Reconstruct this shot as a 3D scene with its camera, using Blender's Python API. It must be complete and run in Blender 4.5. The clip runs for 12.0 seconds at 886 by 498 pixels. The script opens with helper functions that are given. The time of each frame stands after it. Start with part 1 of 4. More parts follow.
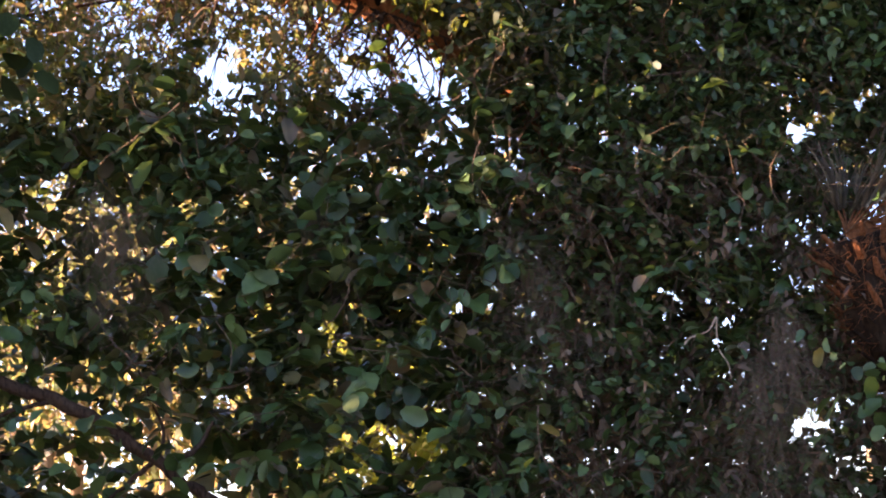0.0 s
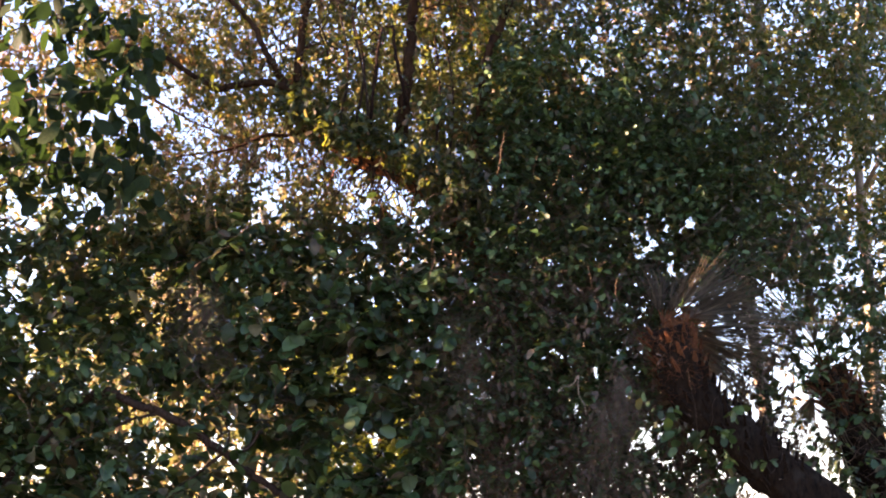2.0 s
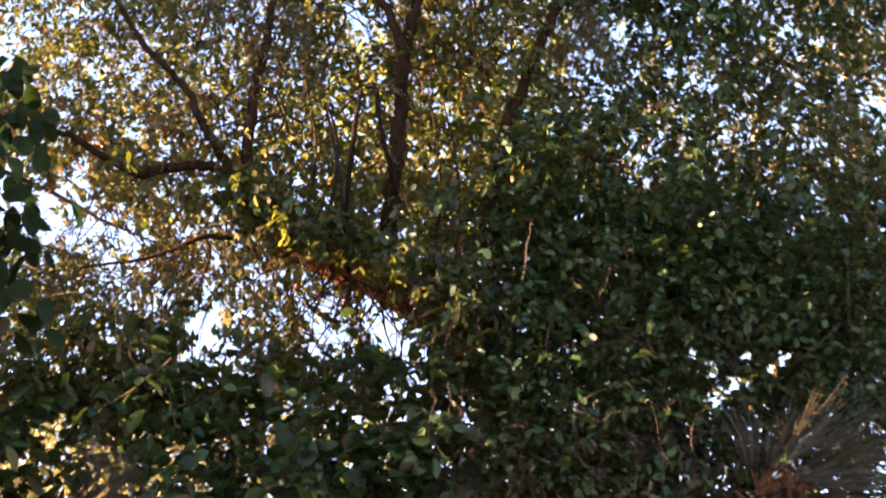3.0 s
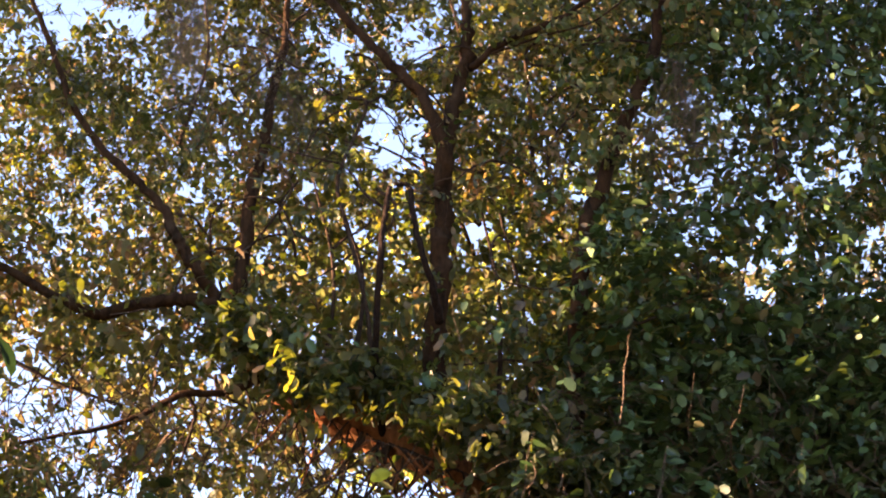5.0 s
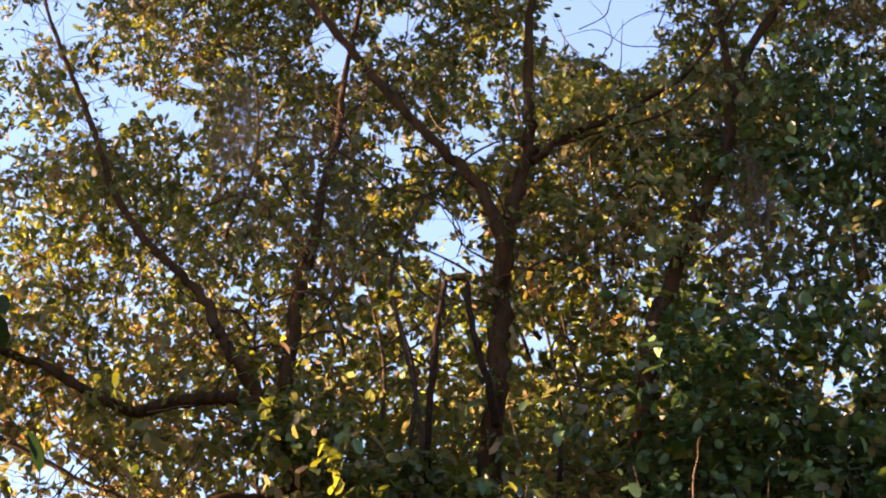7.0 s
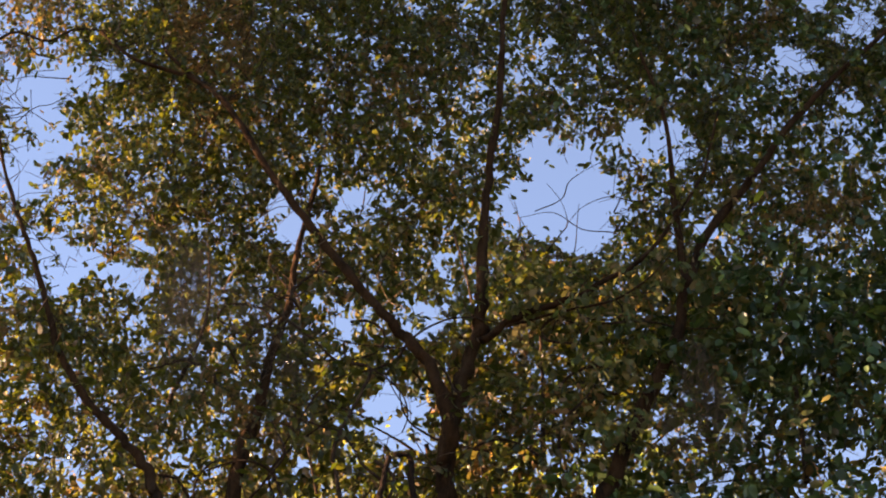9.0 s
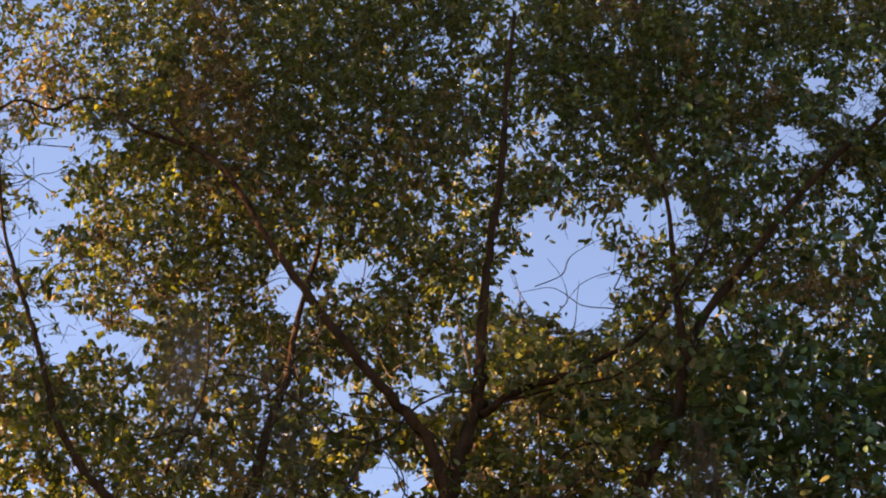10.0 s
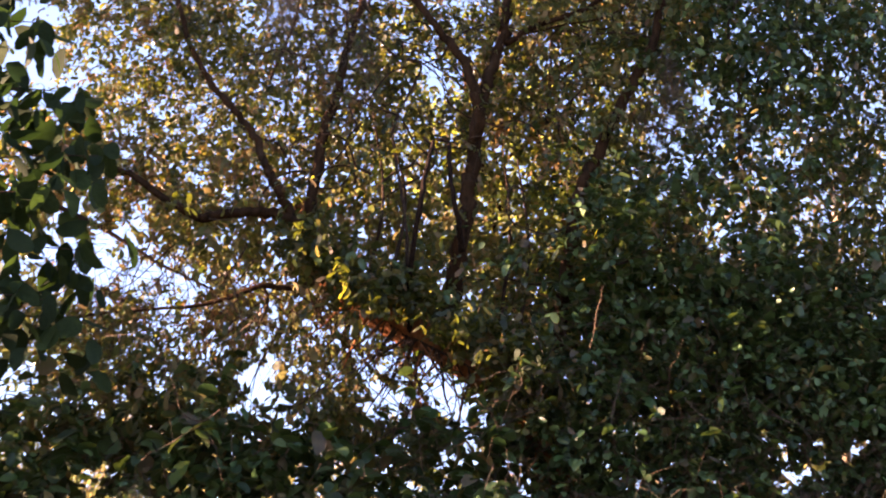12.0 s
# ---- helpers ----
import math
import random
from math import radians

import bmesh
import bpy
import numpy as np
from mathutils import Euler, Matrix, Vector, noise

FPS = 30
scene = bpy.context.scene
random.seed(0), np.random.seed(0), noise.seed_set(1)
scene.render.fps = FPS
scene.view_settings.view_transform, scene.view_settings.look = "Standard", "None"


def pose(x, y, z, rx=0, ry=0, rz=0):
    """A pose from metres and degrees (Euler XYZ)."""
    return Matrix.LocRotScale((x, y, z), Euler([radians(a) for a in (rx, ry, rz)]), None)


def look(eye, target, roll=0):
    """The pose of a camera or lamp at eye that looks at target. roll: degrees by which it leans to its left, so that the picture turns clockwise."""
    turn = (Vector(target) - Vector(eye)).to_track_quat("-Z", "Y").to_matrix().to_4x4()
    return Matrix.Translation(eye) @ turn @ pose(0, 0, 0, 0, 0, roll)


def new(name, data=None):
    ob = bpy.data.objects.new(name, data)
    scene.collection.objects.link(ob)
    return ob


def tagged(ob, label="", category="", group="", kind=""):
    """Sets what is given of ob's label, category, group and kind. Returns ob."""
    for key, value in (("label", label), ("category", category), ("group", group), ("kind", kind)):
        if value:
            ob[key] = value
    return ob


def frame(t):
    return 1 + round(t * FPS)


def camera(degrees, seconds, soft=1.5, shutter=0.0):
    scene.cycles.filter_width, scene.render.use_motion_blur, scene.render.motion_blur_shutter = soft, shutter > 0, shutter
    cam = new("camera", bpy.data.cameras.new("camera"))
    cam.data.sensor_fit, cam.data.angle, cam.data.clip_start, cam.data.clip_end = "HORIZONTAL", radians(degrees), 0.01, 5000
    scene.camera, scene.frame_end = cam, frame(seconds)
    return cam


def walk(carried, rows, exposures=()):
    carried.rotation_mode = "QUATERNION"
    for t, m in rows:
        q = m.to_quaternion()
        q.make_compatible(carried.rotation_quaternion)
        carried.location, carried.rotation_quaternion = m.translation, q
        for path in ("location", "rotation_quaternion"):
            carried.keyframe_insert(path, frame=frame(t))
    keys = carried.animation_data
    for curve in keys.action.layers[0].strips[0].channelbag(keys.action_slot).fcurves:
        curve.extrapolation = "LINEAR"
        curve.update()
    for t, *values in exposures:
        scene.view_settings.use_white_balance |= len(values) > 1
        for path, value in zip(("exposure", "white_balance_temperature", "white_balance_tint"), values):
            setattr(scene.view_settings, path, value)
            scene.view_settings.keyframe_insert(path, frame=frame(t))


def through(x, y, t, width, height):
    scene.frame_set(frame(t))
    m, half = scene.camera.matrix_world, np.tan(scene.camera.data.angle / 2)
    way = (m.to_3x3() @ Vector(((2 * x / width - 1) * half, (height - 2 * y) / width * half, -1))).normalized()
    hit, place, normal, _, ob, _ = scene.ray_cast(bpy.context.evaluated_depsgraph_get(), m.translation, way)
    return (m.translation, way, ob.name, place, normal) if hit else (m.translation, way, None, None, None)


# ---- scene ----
cam = camera(24.0, 12.0, soft=2.0, shutter=0.15)
PATH = [
    (0, (0, -1.950, 1.7), (0.001, 7.898, 3.436), -1.65),
    (0.5, (0, -1.984, 1.7), (-0.088, 7.851, 3.509), -1.81),
    (1, (0, -2.382, 1.7), (-0.067, 7.424, 3.657), -1.51),
    (1.5, (0, -5.399, 1.7), (0.079, 4.463, 3.354), -0.04),
    (1.9, (0, -8.599, 1.7), (0.119, 1.295, 3.142), 0.02),
    (2, (0, -8.816, 1.7), (0.161, 1.076, 3.159), 0.03),
    (2.5, (0, -8.801, 1.7), (0.220, 1.051, 3.398), -0.75),
    (2.8, (0, -8.35, 1.7), (0.190, 1.166, 3.563), -0.58),
    (2.9, (0, -5.124, 1.7), (0.216, 4.594, 4.047), -0.52),
    (3, (0, -3.515, 1.7), (0.207, 6.119, 4.376), -0.47),
    (3.2, (0, -2.191, 1.7), (0.152, 7.306, 4.826), -0.54),
    (4.8, (0, 0.182, 1.7), (-0.010, 9.266, 5.881), -2.61),
    (5, (0, 0.265, 1.7), (-0.001, 9.307, 5.971), -2.63),
    (5.5, (0, 0.339, 1.7), (-0.082, 9.293, 6.151), -1.84),
    (6, (0, 0.489, 1.7), (-0.201, 9.376, 6.280), -0.98),
    (6.5, (0, 0.692, 1.7), (-0.257, 9.499, 6.429), -0.78),
    (7, (0, 0.930, 1.7), (-0.263, 9.612, 6.656), -0.93),
    (7.2, (0, 0.919, 1.7), (-0.262, 9.558, 6.729), -0.68),
    (8.8, (0, 1.000, 1.7), (-0.051, 9.248, 7.355), 0.62),
    (9, (0, 1.003, 1.7), (-0.017, 9.219, 7.400), 0.99),
    (9.5, (0, 1.000, 1.7), (0.000, 9.069, 7.608), 1.91),
    (10, (0, 1.007, 1.7), (-0.026, 9.015, 7.689), 1.89),
    (10.5, (0, 1.012, 1.7), (-0.089, 9.226, 7.403), 1.65),
    (11, (0, 1.026, 1.7), (-0.014, 9.698, 6.679), 1.38),
    (11.2, (0, 1.014, 1.7), (0.032, 9.842, 6.398), 1.40),
    (11.5, (0, 0.054, 1.7), (0.015, 9.182, 5.784), 1.45),
    (12, (0, -2.966, 1.7), (-0.116, 6.555, 4.755), 3.18),
]
walk(cam, [(t, look(eye, target, roll)) for t, eye, target, roll in PATH],
     exposures=[(0, 3.32, 7700, 45), (1, 3.36, 7600, 43), (2, 3.15, 7700, 46), (3, 3.2, 8300, 40), (5, 3.22, 8700, 39), (7, 2.95, 8700, 35),
                (9, 2.33, 9500, 33), (10.5, 2.33, 9500, 33), (11, 2.6, 9200, 35), (11.5, 2.87, 8600, 40), (12, 2.95, 8000, 46)])

# ---- daylight: low sun behind the trees, clear sky ----
SUN_AZ, SUN_EL = radians(-87), radians(12)      # azimuth from +y towards +x
world = bpy.data.worlds.new("sky")
scene.world = world
world.use_nodes = True
wn = world.node_tree
sky = wn.nodes.new("ShaderNodeTexSky")
sky.sky_type = "NISHITA"
sky.sun_disc = False
sky.sun_elevation, sky.sun_rotation = SUN_EL, SUN_AZ
sky.air_density, sky.dust_density, sky.ozone_density = 0.9, 0.15, 3.5
wn.links.new(sky.outputs[0], wn.nodes["Background"].inputs[0])
wn.nodes["Background"].inputs[1].default_value = 0.115
sun_dir = Vector((math.sin(SUN_AZ) * math.cos(SUN_EL), math.cos(SUN_AZ) * math.cos(SUN_EL), math.sin(SUN_EL)))
sun = new("sun", bpy.data.lights.new("sun", "SUN"))
sun.data.energy, sun.data.angle, sun.data.color = 6.2, radians(0.6), (1.0, 0.83, 0.62)
sun.matrix_world = look(sun_dir * 60, (0, 0, 0))


# ---- materials ----
def shader(name):
    m = bpy.data.materials.new(name)
    m.use_nodes = True
    return m, m.node_tree, m.node_tree.nodes["Principled BSDF"]


def ramp(nt, fac, stops):
    r = nt.nodes.new("ShaderNodeValToRGB")
    while len(r.color_ramp.elements) < len(stops):
        r.color_ramp.elements.new(0.5)
    for e, (p, c) in zip(r.color_ramp.elements, stops):
        e.position, e.color = p, (*c, 1)
    nt.links.new(fac, r.inputs[0])
    return r.outputs[0]


def noise_tex(nt, scale, detail=4, rough=0.6, stretch=None):
    co = nt.nodes.new("ShaderNodeTexCoord")
    n = nt.nodes.new("ShaderNodeTexNoise")
    n.inputs["Scale"].default_value, n.inputs["Detail"].default_value, n.inputs["Roughness"].default_value = scale, detail, rough
    if stretch:
        mp = nt.nodes.new("ShaderNodeMapping")
        mp.inputs["Scale"].default_value = stretch
        nt.links.new(co.outputs["Object"], mp.inputs[0])
        nt.links.new(mp.outputs[0], n.inputs["Vector"])
    else:
        nt.links.new(co.outputs["Object"], n.inputs["Vector"])
    return n.outputs["Fac"]


def mixed(nt, a, b, fac, kind="MIX"):
    x = nt.nodes.new("ShaderNodeMix")
    x.data_type, x.blend_type = "RGBA", kind
    for sock, v in ((x.inputs[0], fac), (x.inputs[6], a), (x.inputs[7], b)):
        if isinstance(v, (int, float)):
            sock.default_value = v
        elif isinstance(v, tuple):
            sock.default_value = (*v, 1)
        else:
            nt.links.new(v, sock)
    return x.outputs[2]


def bumped(nt, bsdf, height, strength, distance=0.01):
    b = nt.nodes.new("ShaderNodeBump")
    b.inputs["Strength"].default_value, b.inputs["Distance"].default_value = strength, distance
    nt.links.new(height, b.inputs["Height"])
    nt.links.new(b.outputs[0], bsdf.inputs["Normal"])


def leaf_material(name, stops, through, amount=0.4, rough=0.42, single=False, sheen=0.36):
    """Leaf: glossy skin, coloured light passing through the blade; each leaf has its own shade."""
    m, nt, p = shader(name)
    if single:
        rnd = nt.nodes.new("ShaderNodeObjectInfo").outputs["Random"]
    else:
        rnd = nt.nodes.new("ShaderNodeNewGeometry").outputs["Random Per Island"]
    col = ramp(nt, rnd, stops)
    blotch = ramp(nt, noise_tex(nt, 9, 5), [(0.3, (0.55, 0.6, 0.5)), (0.7, (1.15, 1.1, 1.0))])
    col = mixed(nt, col, blotch, 1.0, "MULTIPLY")
    nt.links.new(col, p.inputs["Base Color"])
    gloss = ramp(nt, rnd, [(0.0, (rough + 0.28,) * 3), (0.28, (rough + 0.22,) * 3), (0.34, (rough - 0.04,) * 3), (0.58, (rough + 0.02,) * 3), (0.64, (rough + 0.25,) * 3)])
    nt.links.new(gloss, p.inputs["Roughness"])
    p.inputs["Specular IOR Level"].default_value = sheen
    tr = nt.nodes.new("ShaderNodeBsdfTranslucent")
    nt.links.new(mixed(nt, ramp(nt, rnd, through), blotch, 0.7, "MULTIPLY"), tr.inputs[0])
    mix = nt.nodes.new("ShaderNodeMixShader")
    mix.inputs[0].default_value = amount
    nt.links.new(p.outputs[0], mix.inputs[1])
    nt.links.new(tr.outputs[0], mix.inputs[2])
    nt.links.new(mix.outputs[0], nt.nodes["Material Output"].inputs[0])
    bumped(nt, p, noise_tex(nt, 120, 2), 0.25, 0.002)
    return m


def bark_material(name, dark, light, moss=0.25, scale=14):
    m, nt, p = shader(name)
    fine = noise_tex(nt, scale * 4, 6, 0.7)
    ridge = noise_tex(nt, scale, 5, 0.65, (1.6, 1.6, 0.45))
    col = ramp(nt, ridge, [(0.32, dark), (0.52, light), (0.75, tuple(min(1, c * 1.35) for c in light))])
    col = mixed(nt, col, ramp(nt, fine, [(0.3, (0.55, 0.5, 0.45)), (0.7, (1.1, 1.08, 1.05))]), 0.8, "MULTIPLY")
    spots = ramp(nt, noise_tex(nt, 5, 4, 0.7), [(0.52, (0, 0, 0)), (0.66, (moss,) * 3)])
    col = mixed(nt, col, (0.24, 0.25, 0.19), spots)
    nt.links.new(col, p.inputs["Base Color"])
    p.inputs["Roughness"].default_value = 0.9
    p.inputs["Specular IOR Level"].default_value = 0.06
    bumped(nt, p, ridge, 0.9, 0.02)
    return m


GREEN = [(0.0, (0.026, 0.040, 0.014)), (0.35, (0.042, 0.060, 0.019)), (0.68, (0.064, 0.080, 0.026)), (0.82, (0.095, 0.088, 0.032)), (0.91, (0.14, 0.086, 0.040)), (1.0, (0.21, 0.12, 0.06))]
GREEN_T = [(0.0, (0.05, 0.08, 0.010)), (0.5, (0.16, 0.18, 0.016)), (0.80, (0.33, 0.31, 0.034)), (0.92, (0.30, 0.28, 0.05)), (0.97, (0.38, 0.25, 0.08)), (1.0, (0.44, 0.25, 0.10))]
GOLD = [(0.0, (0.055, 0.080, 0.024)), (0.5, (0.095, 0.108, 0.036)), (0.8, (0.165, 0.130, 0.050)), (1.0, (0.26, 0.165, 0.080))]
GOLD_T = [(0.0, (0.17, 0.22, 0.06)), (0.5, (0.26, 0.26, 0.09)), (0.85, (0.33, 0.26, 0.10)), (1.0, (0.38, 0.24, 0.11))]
DARK = [(0.0, (0.014, 0.036, 0.013)), (0.30, (0.030, 0.072, 0.025)), (0.62, (0.054, 0.112, 0.038)), (0.85, (0.092, 0.150, 0.052)), (0.92, (0.085, 0.068, 0.040)), (0.98, (0.12, 0.085, 0.055)), (1.0, (0.220, 0.170, 0.060))]
DARK_T = [(0.0, (0.05, 0.09, 0.015)), (0.6, (0.08, 0.13, 0.02)), (0.94, (0.14, 0.19, 0.03)), (1.0, (0.30, 0.30, 0.045))]
m_oak = leaf_material("oak_leaf", GREEN, GREEN_T, 0.42, 0.34, False, 0.5)
m_russet = leaf_material("sun_russet_leaf", [(0.0, (0.07, 0.055, 0.025)), (0.5, (0.15, 0.09, 0.042)), (1.0, (0.30, 0.165, 0.08))], [(0.0, (0.20, 0.17, 0.04)), (0.5, (0.36, 0.23, 0.06)), (1.0, (0.46, 0.24, 0.09))], 0.45)
m_gold = leaf_material("sun_painted_leaf", GOLD, GOLD_T, 0.5)
m_vine = leaf_material("vine_leaf", DARK, DARK_T, 0.25, 0.30)
SINGLE = [(0.0, (0.020, 0.036, 0.014)), (0.6, (0.030, 0.050, 0.018)), (0.97, (0.045, 0.066, 0.022)), (1.0, (0.13, 0.12, 0.04))]
m_vine_one = leaf_material("vine_leaf_single", SINGLE, DARK_T, 0.15, 0.34, True)
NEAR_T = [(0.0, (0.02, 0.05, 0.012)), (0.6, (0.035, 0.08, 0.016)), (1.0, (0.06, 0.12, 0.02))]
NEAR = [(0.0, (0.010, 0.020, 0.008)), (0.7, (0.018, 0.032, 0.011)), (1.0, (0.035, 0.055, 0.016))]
m_near = leaf_material("near_leaf_shaded", NEAR, NEAR_T, 0.2, 0.6, True, 0.12)
m_near_many = leaf_material("near_leaves_shaded", NEAR, NEAR_T, 0.2, 0.6, False, 0.12)
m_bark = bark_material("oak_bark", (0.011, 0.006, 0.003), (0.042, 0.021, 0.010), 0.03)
m_sun_red_bark = bark_material("sun_red_bark", (0.050, 0.020, 0.010), (0.26, 0.105, 0.042), 0.03)
m_stub = bark_material("dead_stub_bark", (0.008, 0.005, 0.004), (0.026, 0.016, 0.011), 0.0, 40)
m_twig = bark_material("twig_bark", (0.018, 0.012, 0.009), (0.060, 0.038, 0.026), 0.04, 40)
m_vinewood = bark_material("vine_wood", (0.036, 0.025, 0.017), (0.115, 0.080, 0.055), 0.05, 40)
m_pale = bark_material("pale_bark", (0.20, 0.15, 0.11), (0.42, 0.33, 0.24), 0.2)
m_palm = bark_material("palm_fibre_sun_tint", (0.045, 0.018, 0.008), (0.15, 0.060, 0.026), 0.05, 22)
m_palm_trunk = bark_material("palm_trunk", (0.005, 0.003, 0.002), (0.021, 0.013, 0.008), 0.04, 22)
m_moss = bark_material("hanging_moss", (0.060, 0.044, 0.030), (0.15, 0.112, 0.078), 0.05, 30)
m_dead = leaf_material("dead_leaf", [(0, (0.06, 0.040, 0.028)), (1, (0.17, 0.115, 0.080))], [(0, (0.12, 0.07, 0.03)), (1, (0.3, 0.2, 0.1))], 0.2, 0.6)
m_frond = leaf_material("dead_frond", [(0, (0.035, 0.028, 0.020)), (0.7, (0.09, 0.068, 0.045)), (1, (0.22, 0.17, 0.11))], [(0, (0.3, 0.24, 0.12)), (1, (0.5, 0.38, 0.2))], 0.25, 0.6)
m_green_frond = leaf_material("green_frond", [(0, (0.035, 0.065, 0.025)), (1, (0.07, 0.10, 0.035))], [(0, (0.16, 0.26, 0.05)), (1, (0.3, 0.36, 0.08))], 0.25, 0.4)


# ---- builders ----
def part(name, mesh, material, parent=None, label="", kind=""):
    if isinstance(mesh, bmesh.types.BMesh):
        me = bpy.data.meshes.new(name)
        mesh.to_mesh(me)
        mesh.free()
    else:
        me = mesh
    if material and not me.materials:
        me.materials.append(material)
    ob = new(name, me)
    ob.parent = parent
    return tagged(ob, label=label, kind=kind)


def empty(name, at, label, category, group="", kind=""):
    e = new(name)
    e.location = at
    e.empty_display_size = 0.1
    return tagged(e, label, category, group, kind)


# Levels of the crowns' face, the heights they have over the ground, and the breadth of the crowns there.
LEVELS = [-0.2, 0.0, 1.0, 2.0, 2.5, 3.0, 3.5, 4.0, 4.5, 5.0, 5.5, 6.0, 6.5, 7.0, 7.5, 8.0, 8.5, 9.0, 9.5, 10.0, 12.0]
HEIGHTS = [-0.2, 0.0, 0.62, 1.25, 1.90, 2.62, 3.36, 4.00, 4.57, 5.16, 5.70, 6.24, 6.74, 7.20, 7.59, 7.97, 8.40, 8.83, 9.15, 9.43, 10.5]
BREADTH = [1.55, 1.55, 1.55, 1.55, 1.55, 1.54, 1.49, 1.42, 1.36, 1.31, 1.27, 1.21, 1.14, 1.07, 1.01, 0.965, 0.92, 0.88, 0.84, 0.806, 0.75]
SHIFT_LOW, SHIFT_HIGH = 0.08, 0.0          # sideways, at level 3 and at level 7
FACE = 10.0                                 # the crowns' near face stands about here


def breadth(height):
    return np.interp(height, HEIGHTS, BREADTH)


def site(p):
    """Across, depth (5.4 is the face) and level in the plan of the crowns, to metres in the place. One point or an array."""
    q = np.asarray(p, float)
    x, y, z = q[..., 0], q[..., 1], q[..., 2]
    b = np.interp(z, LEVELS, BREADTH)
    out = np.stack([x * b + np.interp(z, [3.0, 7.0], [SHIFT_LOW, SHIFT_HIGH]), FACE + (y - 5.4) * b, np.interp(z, LEVELS, HEIGHTS)], -1)
    return Vector(out) if q.ndim == 1 else out


def plan(x, height):
    """The reverse, on the face: across and level of a point at x and at that height."""
    level = np.interp(height, HEIGHTS, LEVELS)
    return (x - np.interp(level, [3.0, 7.0], [SHIFT_LOW, SHIFT_HIGH])) / np.interp(level, LEVELS, BREADTH), level


def smooth_line(pts, per=6):
    """Catmull-Rom through the points."""
    p = [Vector(q) for q in pts]
    p = [p[0] * 2 - p[1]] + p + [p[-1] * 2 - p[-2]]
    out = []
    for i in range(1, len(p) - 2):
        a, b, c, d = p[i - 1 : i + 3]
        for k in range(per):
            t = k / per
            out.append(0.5 * ((2 * b) + (c - a) * t + (2 * a - 5 * b + 4 * c - d) * t * t + (3 * b - a - 3 * c + d) * t ** 3))
    return out + [p[-2]]


def tube_arrays(line, r0, r1, sides=8, rough=0.0, seed=0):
    """Vertices and faces of a tapered, slightly uneven tube with closed ends."""
    n = len(line)
    verts, faces = [], []
    ref = Vector((0.31, -0.83, 0.46))
    for i, c in enumerate(line):
        d = (line[min(i + 1, n - 1)] - line[max(i - 1, 0)]).normalized()
        u = d.cross(ref).normalized()
        w = d.cross(u)
        r = r0 + (r1 - r0) * i / (n - 1)
        for k in range(sides):
            a = 2 * math.pi * k / sides
            q = r
            if rough:
                q *= 1 + rough * noise.noise(Vector((c.x * 7 + seed, c.z * 7, a * 1.3))) + 0.5 * rough * noise.noise(Vector((c.z * 23, c.x * 23 + seed, a * 2.5)))
            verts.append(c + (u * math.cos(a) + w * math.sin(a)) * q)
    for i in range(n - 1):
        for k in range(sides):
            a, b = i * sides + k, i * sides + (k + 1) % sides
            faces.append((a, b, b + sides, a + sides))
    faces.append(tuple(range(sides))[::-1])
    faces.append(tuple(range((n - 1) * sides, n * sides)))
    return verts, faces


def mesh_from(name, verts, faces, smooth=False):
    me = bpy.data.meshes.new(name)
    me.from_pydata(verts, [], faces)
    me.update()
    if smooth:
        me.shade_smooth()
    return me


def limb(name, pts, r0, r1, material, parent, base=(0, 0, 0), sides=10, rough=0.25, label="", seed=0, planned=True):
    """A limb through the points, which are in the crowns' plan if planned, else in metres."""
    base = Vector(base)
    if planned:
        pts = [site(p) for p in pts]
        r0, r1 = r0 * float(breadth(pts[0][2])), r1 * float(breadth(pts[-1][2]))
    line = smooth_line([Vector(p) - base for p in pts])
    wob = np.random.default_rng(int(abs(pts[0][0] * 971 + pts[-1][2] * 317)) + seed).normal(size=(len(line), 3)) * 0.16 * rough
    line = [q + Vector(wob[i]) * (r0 + (r1 - r0) * i / len(line)) * 4 * (0.25 if r0 > 0.1 else 1) for i, q in enumerate(line)]
    v, f = tube_arrays(line, r0, r1, sides, rough, seed)
    return part(name, mesh_from(name, v, f, True), material, parent, label)


class Mass:
    """Collects many small pieces of one kind into one mesh."""

    def __init__(self):
        self.v, self.f, self.n = [], [], 0

    def add(self, verts, faces):
        self.v.append(np.asarray(verts, float))
        self.f.extend(tuple(i + self.n for i in q) for q in faces)
        self.n += len(verts)

    def mesh(self, name, base=(0, 0, 0), smooth=False):
        return mesh_from(name, (np.concatenate(self.v) - np.array(base)).tolist(), self.f, smooth)


def leaf_blade(fold=0.25, curl=0.25, wide=0.30):
    """A unit leaf along +y with a rounded tip, folded at the midrib and curled over its length."""
    rows = [(0.22, 0.74), (0.52, 1.0), (0.86, 0.68)]
    v = [(0, 0, 0)]
    for y, w in rows:
        w *= wide
        z = -curl * y * y
        v += [(-w, y, z + fold * w), (0.012, y, z), (w * 0.94, y + 0.02, z + fold * w)]
    v.append((0, 1, -curl))
    f = [(0, 2, 1), (0, 3, 2)]
    for k in (1, 4):
        f += [(k, k + 1, k + 4, k + 3), (k + 1, k + 2, k + 5, k + 4)]
    f += [(7, 8, 10), (8, 9, 10)]
    return np.array(v), f


def small_blade(widest=0.6, curl=0.2):
    v = np.array([(0, 0, 0), (-0.20, 0.36, 0.03), (0.19, 0.38, 0.03), (-0.36 * widest, 0.78, -curl * 0.4), (0.36 * widest, 0.80, -curl * 0.45), (0.02, 0.96, -curl)])
    return v, [(0, 2, 1), (1, 2, 4, 3), (3, 4, 5)]


